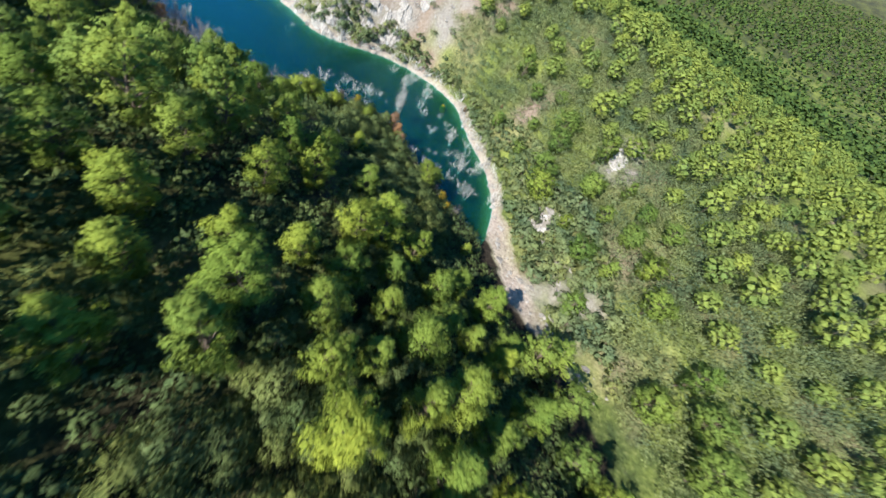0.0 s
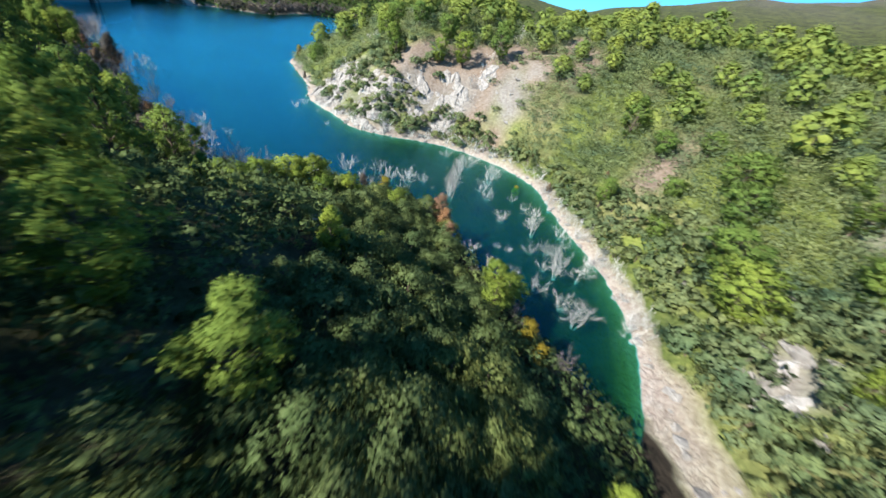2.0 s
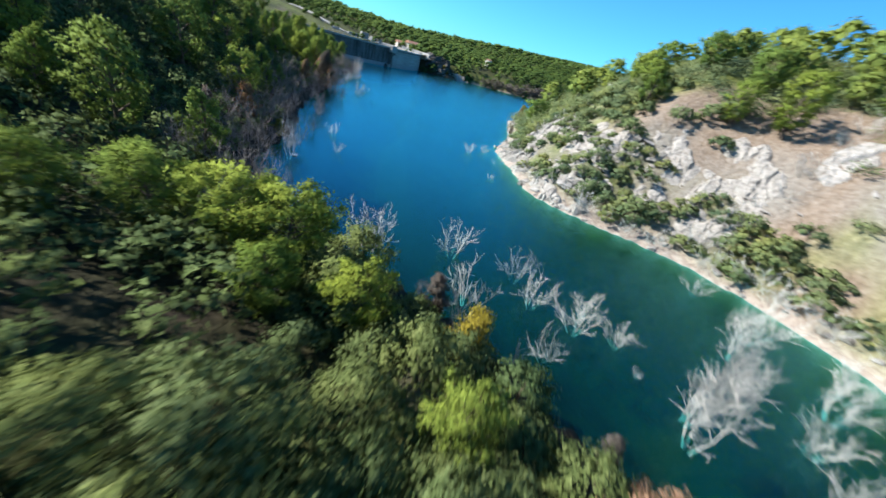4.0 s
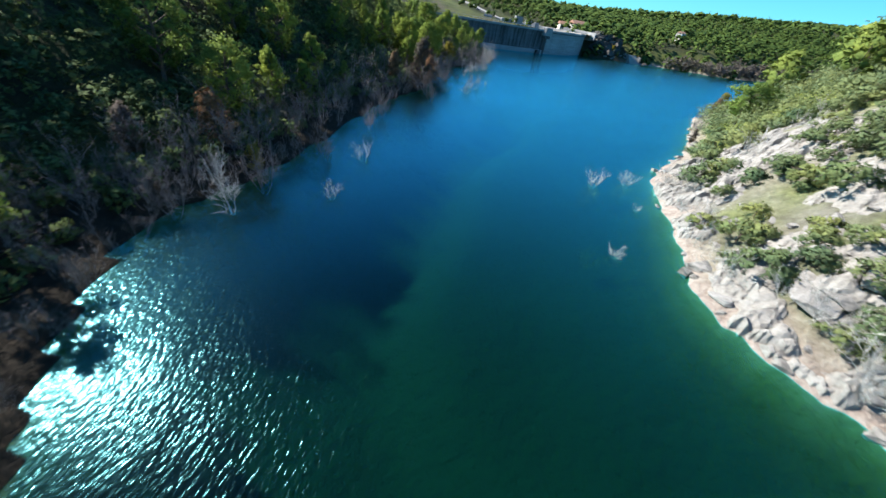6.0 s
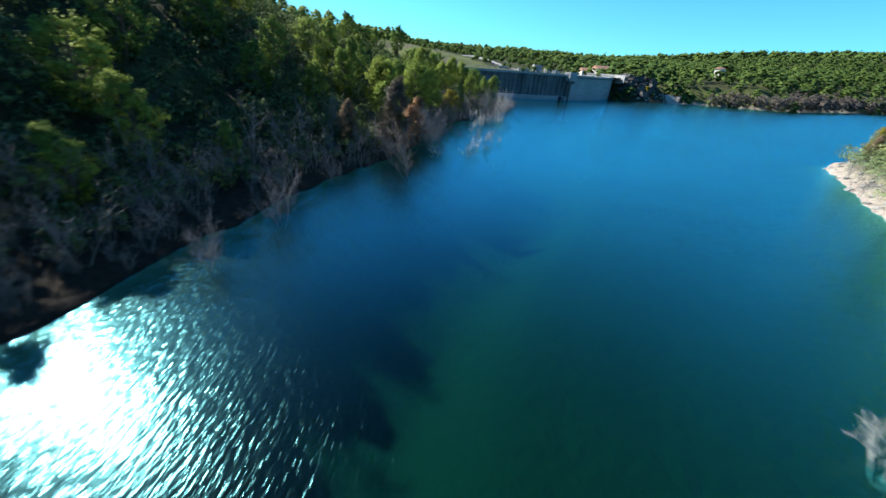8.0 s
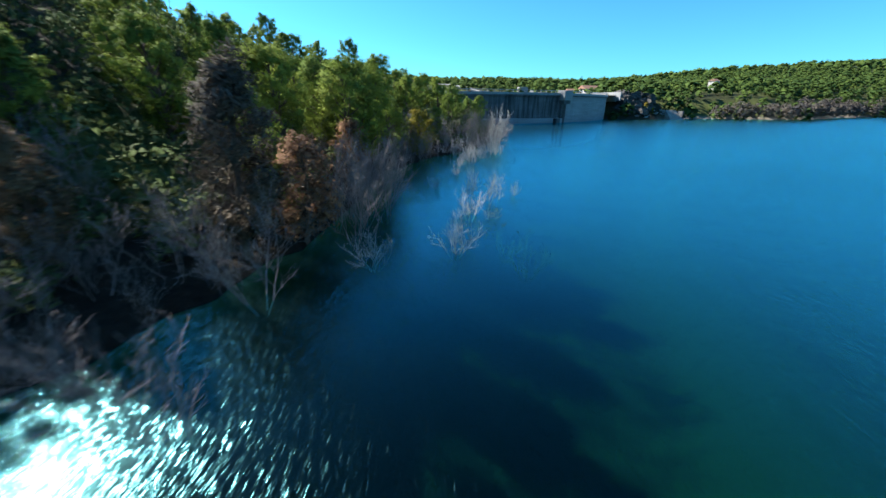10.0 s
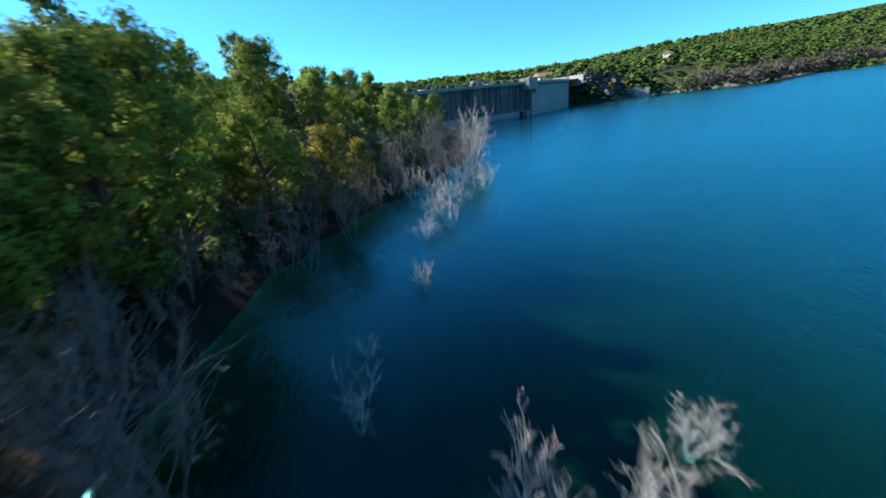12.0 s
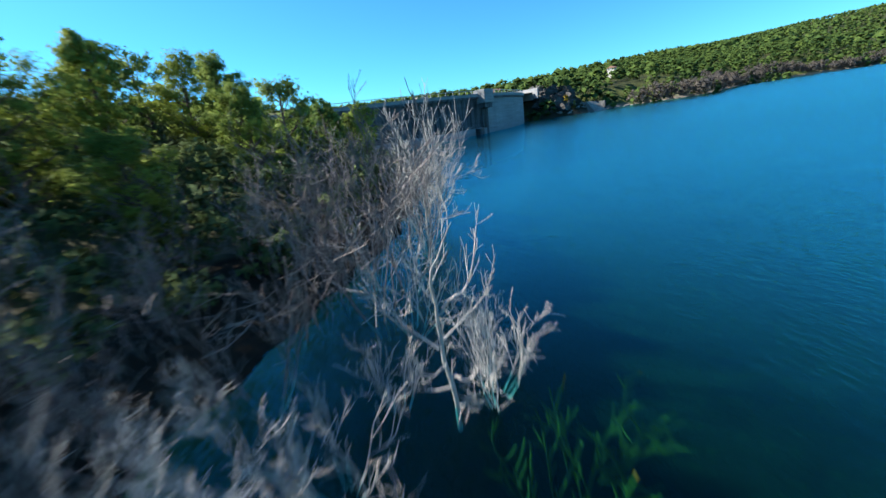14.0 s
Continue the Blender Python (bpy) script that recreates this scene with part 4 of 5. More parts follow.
# ---- drowned and bare trees ----
WHITE_DEAD = [make_dead("drowned_tree", np.random.default_rng(110 + i), 3.0, 3 + i % 2, GREY_WOOD, "bleached leafless tree standing in the water", 3, 0.0055, 0.034, 0.45, "dead tree", (0, 5, 6, 6)) for i in range(4)]


def make_white_tree(name, r):
    """A bleached trunk with a few long limbs that sag and curve up again."""
    top = new(name)
    limbs = (((0, 0, -0.4), (0.02, 0, 0.3), (-0.09, 0.05, 1.3), (-0.06, 0.02, 1.95), (-0.12, 0, 2.6), (0.12, -0.05, 2.95), (0.3, -0.05, 3.35)),
             ((-0.06, 0.02, 1.9), (0.15, -0.1, 2.2), (0.42, -0.15, 2.35), (0.55, -0.15, 2.75), (0.66, -0.1, 3.2)), ((-0.08, 0.04, 1.4), (0.3, 0.15, 1.65), (0.7, 0.2, 1.85), (0.95, 0.2, 2.4)),
             ((-0.09, 0.05, 1.3), (-0.4, 0.2, 1.5), (-0.62, 0.3, 1.75), (-0.78, 0.3, 2.2)), ((-0.05, 0, 1.0), (-0.35, -0.3, 1.05), (-0.5, -0.42, 1.35), (-0.55, -0.5, 1.8)),
             ((0, 0, 0.75), (0.25, -0.25, 0.8), (0.42, -0.4, 1.15), (0.5, -0.4, 1.55)), ((-0.02, 0, 0.55), (-0.4, 0.1, 0.45), (-0.6, 0.15, 0.75)), ((-0.1, 0, 2.5), (-0.25, 0.1, 2.65), (-0.3, 0.15, 3.0)))
    for i, pts in enumerate(limbs):
        soup = Soup()
        pts = [Vector(p) for p in pts]
        fine = [Vector((*p, 0))[:3] for p in smooth([v[:2] for v in pts], 1)]
        z = smooth([(v.z, 0) for v in pts], 1)[:, 0]
        pts = [Vector((a[0], a[1], b)) + Vector(r.normal(size=3)) * 0.012 for a, b in zip(fine, z)]
        g = 0.05 if i == 0 else 0.022
        rad = [max(0.006, g * (1 - 0.88 * k / (len(pts) - 1))) for k in range(len(pts))]
        soup.add(*tube(pts, rad, 7))
        for k in range(2, len(pts) - 1):
            for _ in range(1):
                way = (pts[k + 1] - pts[k]).normalized() + Vector(r.normal(size=3)) * 0.7 + Vector((0, 0, 0.25))
                branch(r, soup, pts[k].copy(), way, r.uniform(0.25, 0.6), max(0.006, rad[k] * 0.45), 1, 0.004, (0, 3, 3, 3), 0.5, 0.2)
        soup.make("limb" if i else "trunk", GREY_WOOD, top, True)
    return tagged(top, "bleached white dead tree with upcurving limbs in the water", "dead tree")


HERO_DEAD = [make_white_tree("drowned_tree", np.random.default_rng(149))] + [make_dead("drowned_tree", np.random.default_rng(150 + i), 3.0, 1, GREY_WOOD, "bleached white dead tree with upcurving limbs in the water", 3, 0.004, 0.05, 0.3, "dead tree", (0, 3, 4, 5)) for i in range(2)]
PALE_BUSH = [make_dead("drowned_shrub", np.random.default_rng(120 + i), 1.6, 7, GREY_WOOD, "bleached bare shrub rising from the water", 2, 0.006, 0.018, 0.6, "dead shrub", (0, 5, 5, 6)) for i in range(3)]
DARK_BUSH = [make_dead("bare_shrub", np.random.default_rng(130 + i), 2.6, 3, DARK_TWIG, "bare grey-brown shrub at the water's edge", 3, 0.005, 0.022, 0.5, "dead shrub", (0, 3, 4, 6)) for i in range(3)]
for ob in WHITE_DEAD + HERO_DEAD:
    tagged(ob, group="drowned trees in the lake")
SUNKEN = [make_dead("sunken_shrub", np.random.default_rng(140 + i), 1.5, 6, WEED, "sunken weed-covered shrub beneath the clear water", 2, 0.02, 0.03, 0.8, "water plant", (0, 4, 4, 5)) for i in range(2)]
SUNKEN_AT = [(3.4, 6.0, 1.6), (2.4, 7.4, 1.3), (4.7, 34.6, 1.5), (5.6, 35.2, 1.2), (9.5, -42, 1.1)]
for ob in PALE_BUSH:
    tagged(ob, group="bleached shrubs along the water")
DENSE_BUSH = [make_dead("bare_shrub", np.random.default_rng(135 + i), 2.6, 4, DARK_TWIG, "dense bare grey shrub with fine twigs leaning over the water", 3, 0.0045, 0.024, 0.55, "dead shrub", (0, 4, 6, 7)) for i in range(2)]
for ob in DARK_BUSH + DENSE_BUSH:
    tagged(ob, group="bare shrubs along the bank")

# x, y, height
IN_COVE = [(3.4, -79.6, 5), (4.8, -78.5, 4.6), (3.2, -94.6, 4.4), (-5, -100.6, 4.2), (-3.6, -103.4, 4), (14.2, -75.4, 3.4), (16.9, -80.8, 3), (20.4, -68.5, 2.2), (18.9, -74.2, 3), (11.2, -81.8, 2.4),
           (1, -65.6, 2.4), (2.4, -71.4, 2.6), (0.6, -68.7, 2.4), (-3.1, -62.2, 2.8), (-4.7, -68.4, 2.8), (-10.1, -62.9, 3.6), (22, -74, 3.2), (-12.5, -105, 3.4), (6.3, -98.3, 2.4), (-15.2, -43.9, 3.6), (21, -80, 3)]
TUFTS = [(1.5, 35.0, 1.5), (-2.6, 35.3, 1.4), (0.1, 30.9, 1.2), (3.3, -89.1, 1.9), (-1.9, -96, 1.6), (-0.3, -98, 1.9), (8.8, -84, 2.0), (12.1, -87.6, 1.4), (10.4, -90.4, 1.3), (-9.5, -93.2, 1.5), (-8, -89.7, 1.3), (-4.5, -92, 0.8), (-4.3, -93.7, 0.9),
         (4.2, -70.1, 1.6), (-1.7, -73.3, 1.7), (4.6, -73.1, 1.6), (-4.5, -98.9, 1.6), (-8.4, -96.4, 1.2), (-9.6, -99.4, 2), (-10.6, -103, 2), (3.8, -75.5, 0.5), (13.2, -29.7, 1.7), (17.2, -28.3, 1.5),
         (11, -42.5, 0.9), (-9.5, -32.1, 1.6), (-9.8, -40.2, 1.2), (15.9, -34.2, 0.6), (-0.4, 6.2, 0.9), (0.4, 9.7, 1.6), (1.7, 9.2, 0.9), (-0.3, 8.9, 0.7), (-0.3, 4.1, 1.5)]
BY_WEST = [(0.4, 13.6, 1.9), (1.8, 13.1, 1.7), (3.6, 14.6, 1.0), (4.1, 35.8, 1.9), (4.6, 44.4, 4.6), (5.4, 47.4, 4.4), (0.7, 29.8, 2.0), (0.4, 34.8, 2.2), (-1.2, 34.4, 2.0), (-0.4, 26.8, 1.2), (-0.7, 21.5, 0.9), (-2.2, 16, 0.9)]
WEST_TUFTS = [(0.9, 28.2, 1.3), (-0.5, 26.8, 1.0), (2.2, 32.3, 1.5), (4.3, 36.1, 1.5), (2.5, 36.4, 1.2),
              (-2.3, 16.9, 0.9), (-0.7, 22.4, 0.7), (-2.3, 18.4, 0.6), (-3.7, 2.7, 1.6), (3.2, 39, 2.2), (2.2, 42, 2.4)]
LONE_WHITE = [(3.4, 35.8, 3.53), (1.3, 13.4, 2.3), (2.4, 13.8, 2.2)]
NEAR_BANK = [(-6.8, -0.6, 4), (-5.4, 14.8, 4.2), (-4.6, 9.4, 4.4), (-6.6, 12.4, 3.6), (-2, 36.4, 4.2), (0, 37.4, 4), (2.4, 39.4, 4.6), (1.2, 41, 4.8), (3.4, 41.4, 4.6), (3.8, 43.6, 4.2), (5.2, 47.6, 4), (5, 52.4, 3.6), (7.4, 56.6, 3.2), (-4.4, 28.2, 3.2), (-5.6, 8.6, 4), (-6, 10.8, 4.4), (-5.4, 5.4, 3.6), (-7, 7.4, 4.2), (-5.2, 11.5, 3.6),
             (-5.6, 24.6, 2.6), (-4.7, 30.4, 3.2), (-14.6, -40.6, 3.6), (-17.4, -37, 4.6), (-17.7, -45.4, 3.4), (-19.8, -45, 3), (-10.6, -18.4, 3.2), (-5.4, -6, 3.2), (-10.8, -24, 2.6), (-12.4, -33.4, 2.6)]


def plant_dead():
    r = np.random.default_rng(15)
    for things, spots, full in ((WHITE_DEAD, [p for p in IN_COVE if p[2] > 3.3] + BY_WEST, 3.0), (PALE_BUSH, [p for p in IN_COVE if p[2] <= 3.3], 1.75), (HERO_DEAD, LONE_WHITE, 3.0), (PALE_BUSH, TUFTS, 1.6), (DENSE_BUSH, [p for p in NEAR_BANK if p[1] < 20], 2.9), (DARK_BUSH, [p for p in NEAR_BANK if p[1] >= 20], 2.6), (PALE_BUSH, WEST_TUFTS, 1.6)):
        for i, (x, y, tall) in enumerate(spots):
            g = float(height(x, y))
            turn, tilt = r.uniform(0, 6.28), r.normal() * 5
            if spots is LONE_WHITE and i == 0:
                turn, tilt = 0.0, 0.0
            place(things[i % len(things)], x, y, turn, 0.85 * tall / full, z=max(g, -0.1), tilt=tilt)
    for i, (x, y, tall) in enumerate(SUNKEN_AT):
        place(SUNKEN[i % 2], x, y, r.uniform(0, 6.28), tall / 1.5, z=max(float(height(x, y)), -0.35 - tall))
    # brush along the two banks
    for bank, lo, hi, step, inland, things, full in ((BANKS[0], -60, 72, 1.1, -0.3, DARK_BUSH, 2.6), (BANKS[0], -60, 72, 1.4, 1.8, DARK_BUSH, 2.6), (BANKS[0], -60, 60, 1.8, 4.0, DARK_BUSH, 2.6), (BANKS[0], -106, -62, 3.0, 0.2, DARK_BUSH, 2.6), (BANKS[1], -112, -62, 1.7, 0.3, PALE_BUSH, 1.6), (BANKS[1], -60, -28, 2.6, 0.4, PALE_BUSH, 1.6), (BANKS[1], -6, 20, 2.5, 0.2, DARK_BUSH, 2.6)):
        sel = resample(bank[(bank[:, 1] > lo) & (bank[:, 1] < hi)], step)
        side = -1 if bank is BANKS[0] else 1
        for x, y in sel:
            px, py = x + side * (inland + abs(r.normal()) * 1.6), y + r.normal() * 0.7
            tall = r.uniform(1.0, 2.3 + 0.35 * max(0.0, inland)) if side < 0 else r.uniform(0.9, 2.4)
            if clear_of_flight_line(px, py, tall, 1.0):
                place(things[int(r.integers(3))], px, py, r.uniform(0, 6.28), tall / full, z=max(float(height(px, py)), -0.1), tilt=r.normal() * 8)


plant_dead()
drop_template(SUNKEN + WHITE_DEAD + HERO_DEAD + PALE_BUSH + DARK_BUSH + DENSE_BUSH)

# ---- dam ----
def dam_point(angle, radius, z):
    return Vector((DAM_C[0] + math.cos(angle) * radius, DAM_C[1] + math.sin(angle) * radius, z))


def arc_block(a0, a1, r0, r1, z0, z1, steps=4, batter=0.0):
    """A curved block between two angles; the lake face leans back by batter towards the top. Carries u along the arc and v up."""
    bm = bmesh.new()
    uv = bm.loops.layers.uv.new("UVMap")
    rings = []
    for i in range(steps + 1):
        a = a0 + (a1 - a0) * i / steps
        rings.append([bm.verts.new(dam_point(a, r, z)) for r, z in ((r0, z0), (r1 + batter, z0), (r1, z1), (r0, z1))])
    for i in range(steps):
        for k in range(4):
            bm.faces.new((rings[i][k], rings[i + 1][k], rings[i + 1][(k + 1) % 4], rings[i][(k + 1) % 4]))
    bm.faces.new(rings[0])
    bm.faces.new(rings[-1][::-1])
    bmesh.ops.recalc_face_normals(bm, faces=bm.faces)
    for f in bm.faces:
        for l in f.loops:
            c = l.vert.co
            l[uv].uv = (math.atan2(c.y - DAM_C[1], c.x - DAM_C[0]) * DAM_R, c.z)
    return bm


def box(cx, cy, cz, sx, sy, sz, turn=0.0, bevel=0.05, taper=1.0):
    """A bevelled box standing on cz; taper narrows its top."""
    bm = bmesh.new()
    uv = bm.loops.layers.uv.new("UVMap")
    bmesh.ops.create_cube(bm, size=1.0)
    for v in bm.verts:
        k = taper if v.co.z > 0 else 1.0
        v.co = Vector((v.co.x * sx * k, v.co.y * sy * k, (v.co.z + 0.5) * sz))
    if bevel:
        bmesh.ops.bevel(bm, geom=list(bm.edges), offset=bevel, segments=1, affect="EDGES")
    bmesh.ops.transform(bm, matrix=pose(cx, cy, cz, 0, 0, turn), verts=bm.verts)
    for f in bm.faces:
        for l in f.loops:
            l[uv].uv = (l.vert.co.x + l.vert.co.y, l.vert.co.z)
    return bm


def part(name, bm, mat, parent, label=""):
    me = bpy.data.meshes.new(name)
    bm.to_mesh(me)
    bm.free()
    me.materials.append(mat)
    ob = new(name, me)
    ob.parent = parent
    if label:
        ob["label"] = label
    return ob


def plain_material(name, base, rough=0.8, scale=2.0, vary=0.15, metal=0.0):
    m, nodes, links, p = material(name)
    geo = nodes.new("ShaderNodeNewGeometry")
    n = noise_tex(nodes, links, scale, 6.0, 0.65, geo.outputs["Position"])
    lo, hi = tuple(c * (1 - vary) for c in base), tuple(min(1, c * (1 + vary)) for c in base)
    links.new(ramp(nodes, links, n, [(0.3, lo), (0.7, hi)]), p.inputs["Base Color"])
    p.inputs["Roughness"].default_value, p.inputs["Metallic"].default_value = rough, metal
    bump(nodes, links, n, 0.3, 0.03, p.inputs["Normal"])
    return m


RAIL = plain_material("painted_steel", (0.35, 0.36, 0.38), 0.5, 6.0, 0.1, 0.4)
RENDER_WHITE = plain_material("pale_render", (0.54, 0.51, 0.45), 0.85, 1.5)
ROOF_TILE = plain_material("clay_tile", (0.315, 0.165, 0.105), 0.8, 3.0, 0.3)
ASPHALT_PALE = plain_material("worn_road", (0.338, 0.315, 0.285), 0.9, 0.8, 0.15)
WORN_SLAB = plain_material("worn_slab", (0.22, 0.2, 0.18), 0.9, 0.9, 0.35)
RUST_METAL = plain_material("dark_glass_shutter", (0.06, 0.06, 0.065), 0.4, 3.0)


def build_dam():
    dam = tagged(new("arch_dam"), "curved grey concrete arch dam with streaked face and pale repaired end", "dam")
    deg = radians
    tower_a = deg(-52.2)
    n = 7
    for i in range(n):
        a0, a1 = deg(-103 + (50.0 * i) / n), deg(-103 + (50.0 * (i + 1)) / n)
        part("wall_panel", arc_block(a0 + 0.0004, a1 - 0.0004, DAM_R - 5, DAM_R, -9, 8.1, 4, 0.5), OLD_CONCRETE, dam)
        part("base_course", arc_block(a0 + 0.0004, a1 - 0.0004, DAM_R - 0.2, DAM_R + 0.42, -9, 1.55, 4, 0.35), PALE_CONCRETE, dam, "pale concrete footing above the waterline")
        part("cornice", arc_block(a0, a1, DAM_R - 5.4, DAM_R + 0.5, 8.104, 8.5, 4), OLD_CONCRETE, dam)
        part("parapet", arc_block(a0 + 0.0003, a1 - 0.0003, DAM_R + 0.2, DAM_R + 0.46, 8.504, 9.15, 4), PALE_CONCRETE, dam, "pale parapet along the crest")
    for i in range(3):
        a0, a1 = deg(-51.2 + 10.5 * i), deg(-51.2 + 10.5 * (i + 1))
        part("wall_panel", arc_block(a0 + 0.0001, a1 - 0.0001, DAM_R - 5, DAM_R + 0.25, -9, 8.1, 4, 0.4), PALE_CONCRETE, dam, "smooth pale repaired concrete face")
        part("cornice", arc_block(a0, a1, DAM_R - 5.4, DAM_R + 0.7, 8.104, 8.5, 4), OLD_CONCRETE, dam)
        part("parapet", arc_block(a0 + 0.0003, a1 - 0.0003, DAM_R + 0.4, DAM_R + 0.66, 8.504, 9.15, 4), PALE_CONCRETE, dam, "pale parapet along the crest")
    # rear kerb, railing posts and rail
    part("rear_kerb", arc_block(deg(-103), deg(-19.8), DAM_R - 5.3, DAM_R - 5.05, 8.504, 9.0, 30), PALE_CONCRETE, dam)
    for i in range(60):
        a = deg(-103 + 83.0 * i / 59)
        p = dam_point(a, DAM_R + 0.34, 9.15)
        part("railing_post", box(p.x, p.y, p.z - 0.02, 0.12, 0.12, 0.75, math.degrees(a), 0.02), RAIL, dam)
    part("handrail", arc_block(deg(-103), deg(-19.9), DAM_R + 0.3, DAM_R + 0.38, 9.8, 9.9, 40), RAIL, dam)
    # intake tower with corbel, shaft and foot blocks
    turn = math.degrees(tower_a)
    c = dam_point(tower_a, DAM_R + 0.6, 0)
    part("tower_head", box(c.x, c.y, 7.0, 3.2, 4.0, 3.0, turn, 0.08), PALE_CONCRETE, dam, "pale boxy tower head on the crest")
    part("tower_corbel", box(c.x, c.y, 5.9, 2.6, 3.4, 1.1, turn, 0.08), OLD_CONCRETE, dam)
    c2 = dam_point(tower_a, DAM_R + 0.35, 0)
    part("shaft", box(c2.x, c2.y, -8, 0.8, 2.4, 13.9, turn, 0.06), OLD_CONCRETE, dam, "stained shaft below the tower")
    for k in range(9):
        c3 = dam_point(tower_a, DAM_R + 1.0, 1.6 + 0.5 * k)
        part("rung", box(c3.x, c3.y, c3.z, 0.25, 1.6, 0.12, turn, 0.0), OLD_CONCRETE, dam)
    for k, off in enumerate((-3.6, -1.6)):
        c4 = dam_point(tower_a + off / DAM_R, DAM_R + 1.0, 0)
        part("foot_block", box(c4.x, c4.y, -8, 1.2, 1.2, 9.4, turn, 0.1), PALE_CONCRETE if k else OLD_CONCRETE, dam)


def build_behind_dam():
    # road along the far side
    way = smooth([(61, 153), (58, 164), (50, 176), (38, 184), (22, 190), (4, 200), (-14, 214)], 3)
    way = resample(way, 4.0)
    bm = bmesh.new()
    last = None
    for i, (x, y) in enumerate(way):
        t = way[min(i + 1, len(way) - 1)] - way[max(i - 1, 0)]
        nrm = np.array([-t[1], t[0]]) / np.linalg.norm(t)
        z = max(9.2, float(height(x, y)) + 0.5) + 0.1
        row = [bm.verts.new((x + nrm[0] * k, y + nrm[1] * k, z + dz)) for k, dz in ((-3.2, -2.5), (-3, 0), (3, 0), (3.2, -2.5))]
        if last:
            for k in range(3):
                bm.faces.new((last[k], last[k + 1], row[k + 1], row[k]))
        last = row
    bmesh.ops.recalc_face_normals(bm, faces=bm.faces)
    me = bpy.data.meshes.new("road")
    bm.to_mesh(me)
    bm.free()
    me.materials.append(ASPHALT_PALE)
    tagged(new("road", me), "pale worn road leading onto the dam", "road", kind="structure")
    wall = tagged(new("retaining_wall"), "low pale retaining wall beside the road", "wall")
    for i in range(0, 7):
        x, y = way[i]
        t = way[i + 1] - way[i]
        z = max(9.2, float(height(x, y)) + 0.5)
        part("wall_block", box(x + 3.6, y + 1.2, z - 2, 4.1, 0.4, 3.4, math.degrees(math.atan2(t[1], t[0])), 0.04), PALE_CONCRETE, wall)

    def house(x, y, z, w, d, h, turn, label):
        top = tagged(new("house"), label, "house")
        part("wall", box(x, y, z - 1, w, d, h + 1, turn, 0.04), RENDER_WHITE, top)
        bm = bmesh.new()
        vs = [bm.verts.new(v) for v in ((-w * .56, -d * .58, 0), (w * .56, -d * .58, 0), (w * .56, d * .58, 0), (-w * .56, d * .58, 0), (-w * .56, 0, d * .3), (w * .56, 0, d * .3))]
        for f in ((0, 1, 5, 4), (2, 3, 4, 5), (0, 4, 3), (1, 2, 5), (3, 2, 1, 0)):
            bm.faces.new([vs[i] for i in f])
        bmesh.ops.transform(bm, matrix=pose(x, y, z + h + 0.01, 0, 0, turn), verts=bm.verts)
        part("roof", bm, ROOF_TILE, top, "low clay-tiled roof")
        m = pose(x, y, z, 0, 0, turn)
        for k in (-0.27, 0.27):
            p = m @ Vector((w * k, -d / 2 - 0.02, h * 0.4))
            part("window", box(p.x, p.y, p.z, 0.9, 0.08, 1.1, turn, 0.0), RUST_METAL, top, "dark window")
        p = m @ Vector((0, -d / 2 - 0.02, 0))
        part("door", box(p.x, p.y, p.z, 1.0, 0.08, 2.05, turn, 0.0), RUST_METAL, top, "dark door")

    house(68, 204, float(height(68, 204)) + 1.2, 9, 6, 3.2, 20, "small pale house with clay roof among pines")
    house(59, 206, float(height(59, 206)) + 1.2, 5, 5, 2.6, 10, "small annex house with clay roof among pines")
    house(134, 205, float(height(134, 205)) + 1.8, 4.5, 3.5, 3.6, 35, "white hut standing among the pines above the shore")
    # gate blocks and slabs behind the crest
    blocks = tagged(new("spillway_block"), "grey concrete spillway blocks on rock behind the dam", "concrete block")
    for x, y, w, h, t in ((24, 152, 4, 3.4, 20), (30, 158, 3, 2.2, 35), (18, 156, 5, 1.6, 5), (35, 164, 4, 1.8, 50), (8, 150, 4, 1.8, -10)):
        part("block", box(x, y, 7.6, w, 2.4, h + 1.2, t, 0.08), PALE_CONCRETE, blocks)
    # old quay ramp on the far shore
    ramp_ob = tagged(new("concrete_ramp"), "old slanting concrete ramp by the far shore", "ramp")
    bm = bmesh.new()
    vs = [bm.verts.new(v) for v in ((-5, -3, -1), (4, -3, -1), (4, 5, -1), (-5, 5, -1), (-4.4, 3.2, 4.2), (2.6, 3.6, 4.0), (2.6, 5, 4.0), (-4.4, 5, 4.2))]
    for f in ((0, 1, 5, 4), (4, 5, 6, 7), (1, 2, 6, 5), (0, 4, 7, 3), (2, 3, 7, 6), (3, 2, 1, 0)):
        bm.faces.new([vs[i] for i in f])
    bmesh.ops.transform(bm, matrix=pose(91, 155.5, 0.6, 0, 0, 12) @ Matrix.Scale(0.75, 4), verts=bm.verts)
    part("slab", bm, WORN_SLAB, ramp_ob, "pale sloping slab")
    p = pose(91, 155.5, 0.6, 0, 0, 12) @ Vector((2.6, 1.0, 0))
    part("side_wall", box(p.x, p.y, -0.5, 0.6, 4.8, 3.8, 12, 0.06, 0.9), OLD_CONCRETE, ramp_ob, "dark side wall")


build_dam()
build_behind_dam()


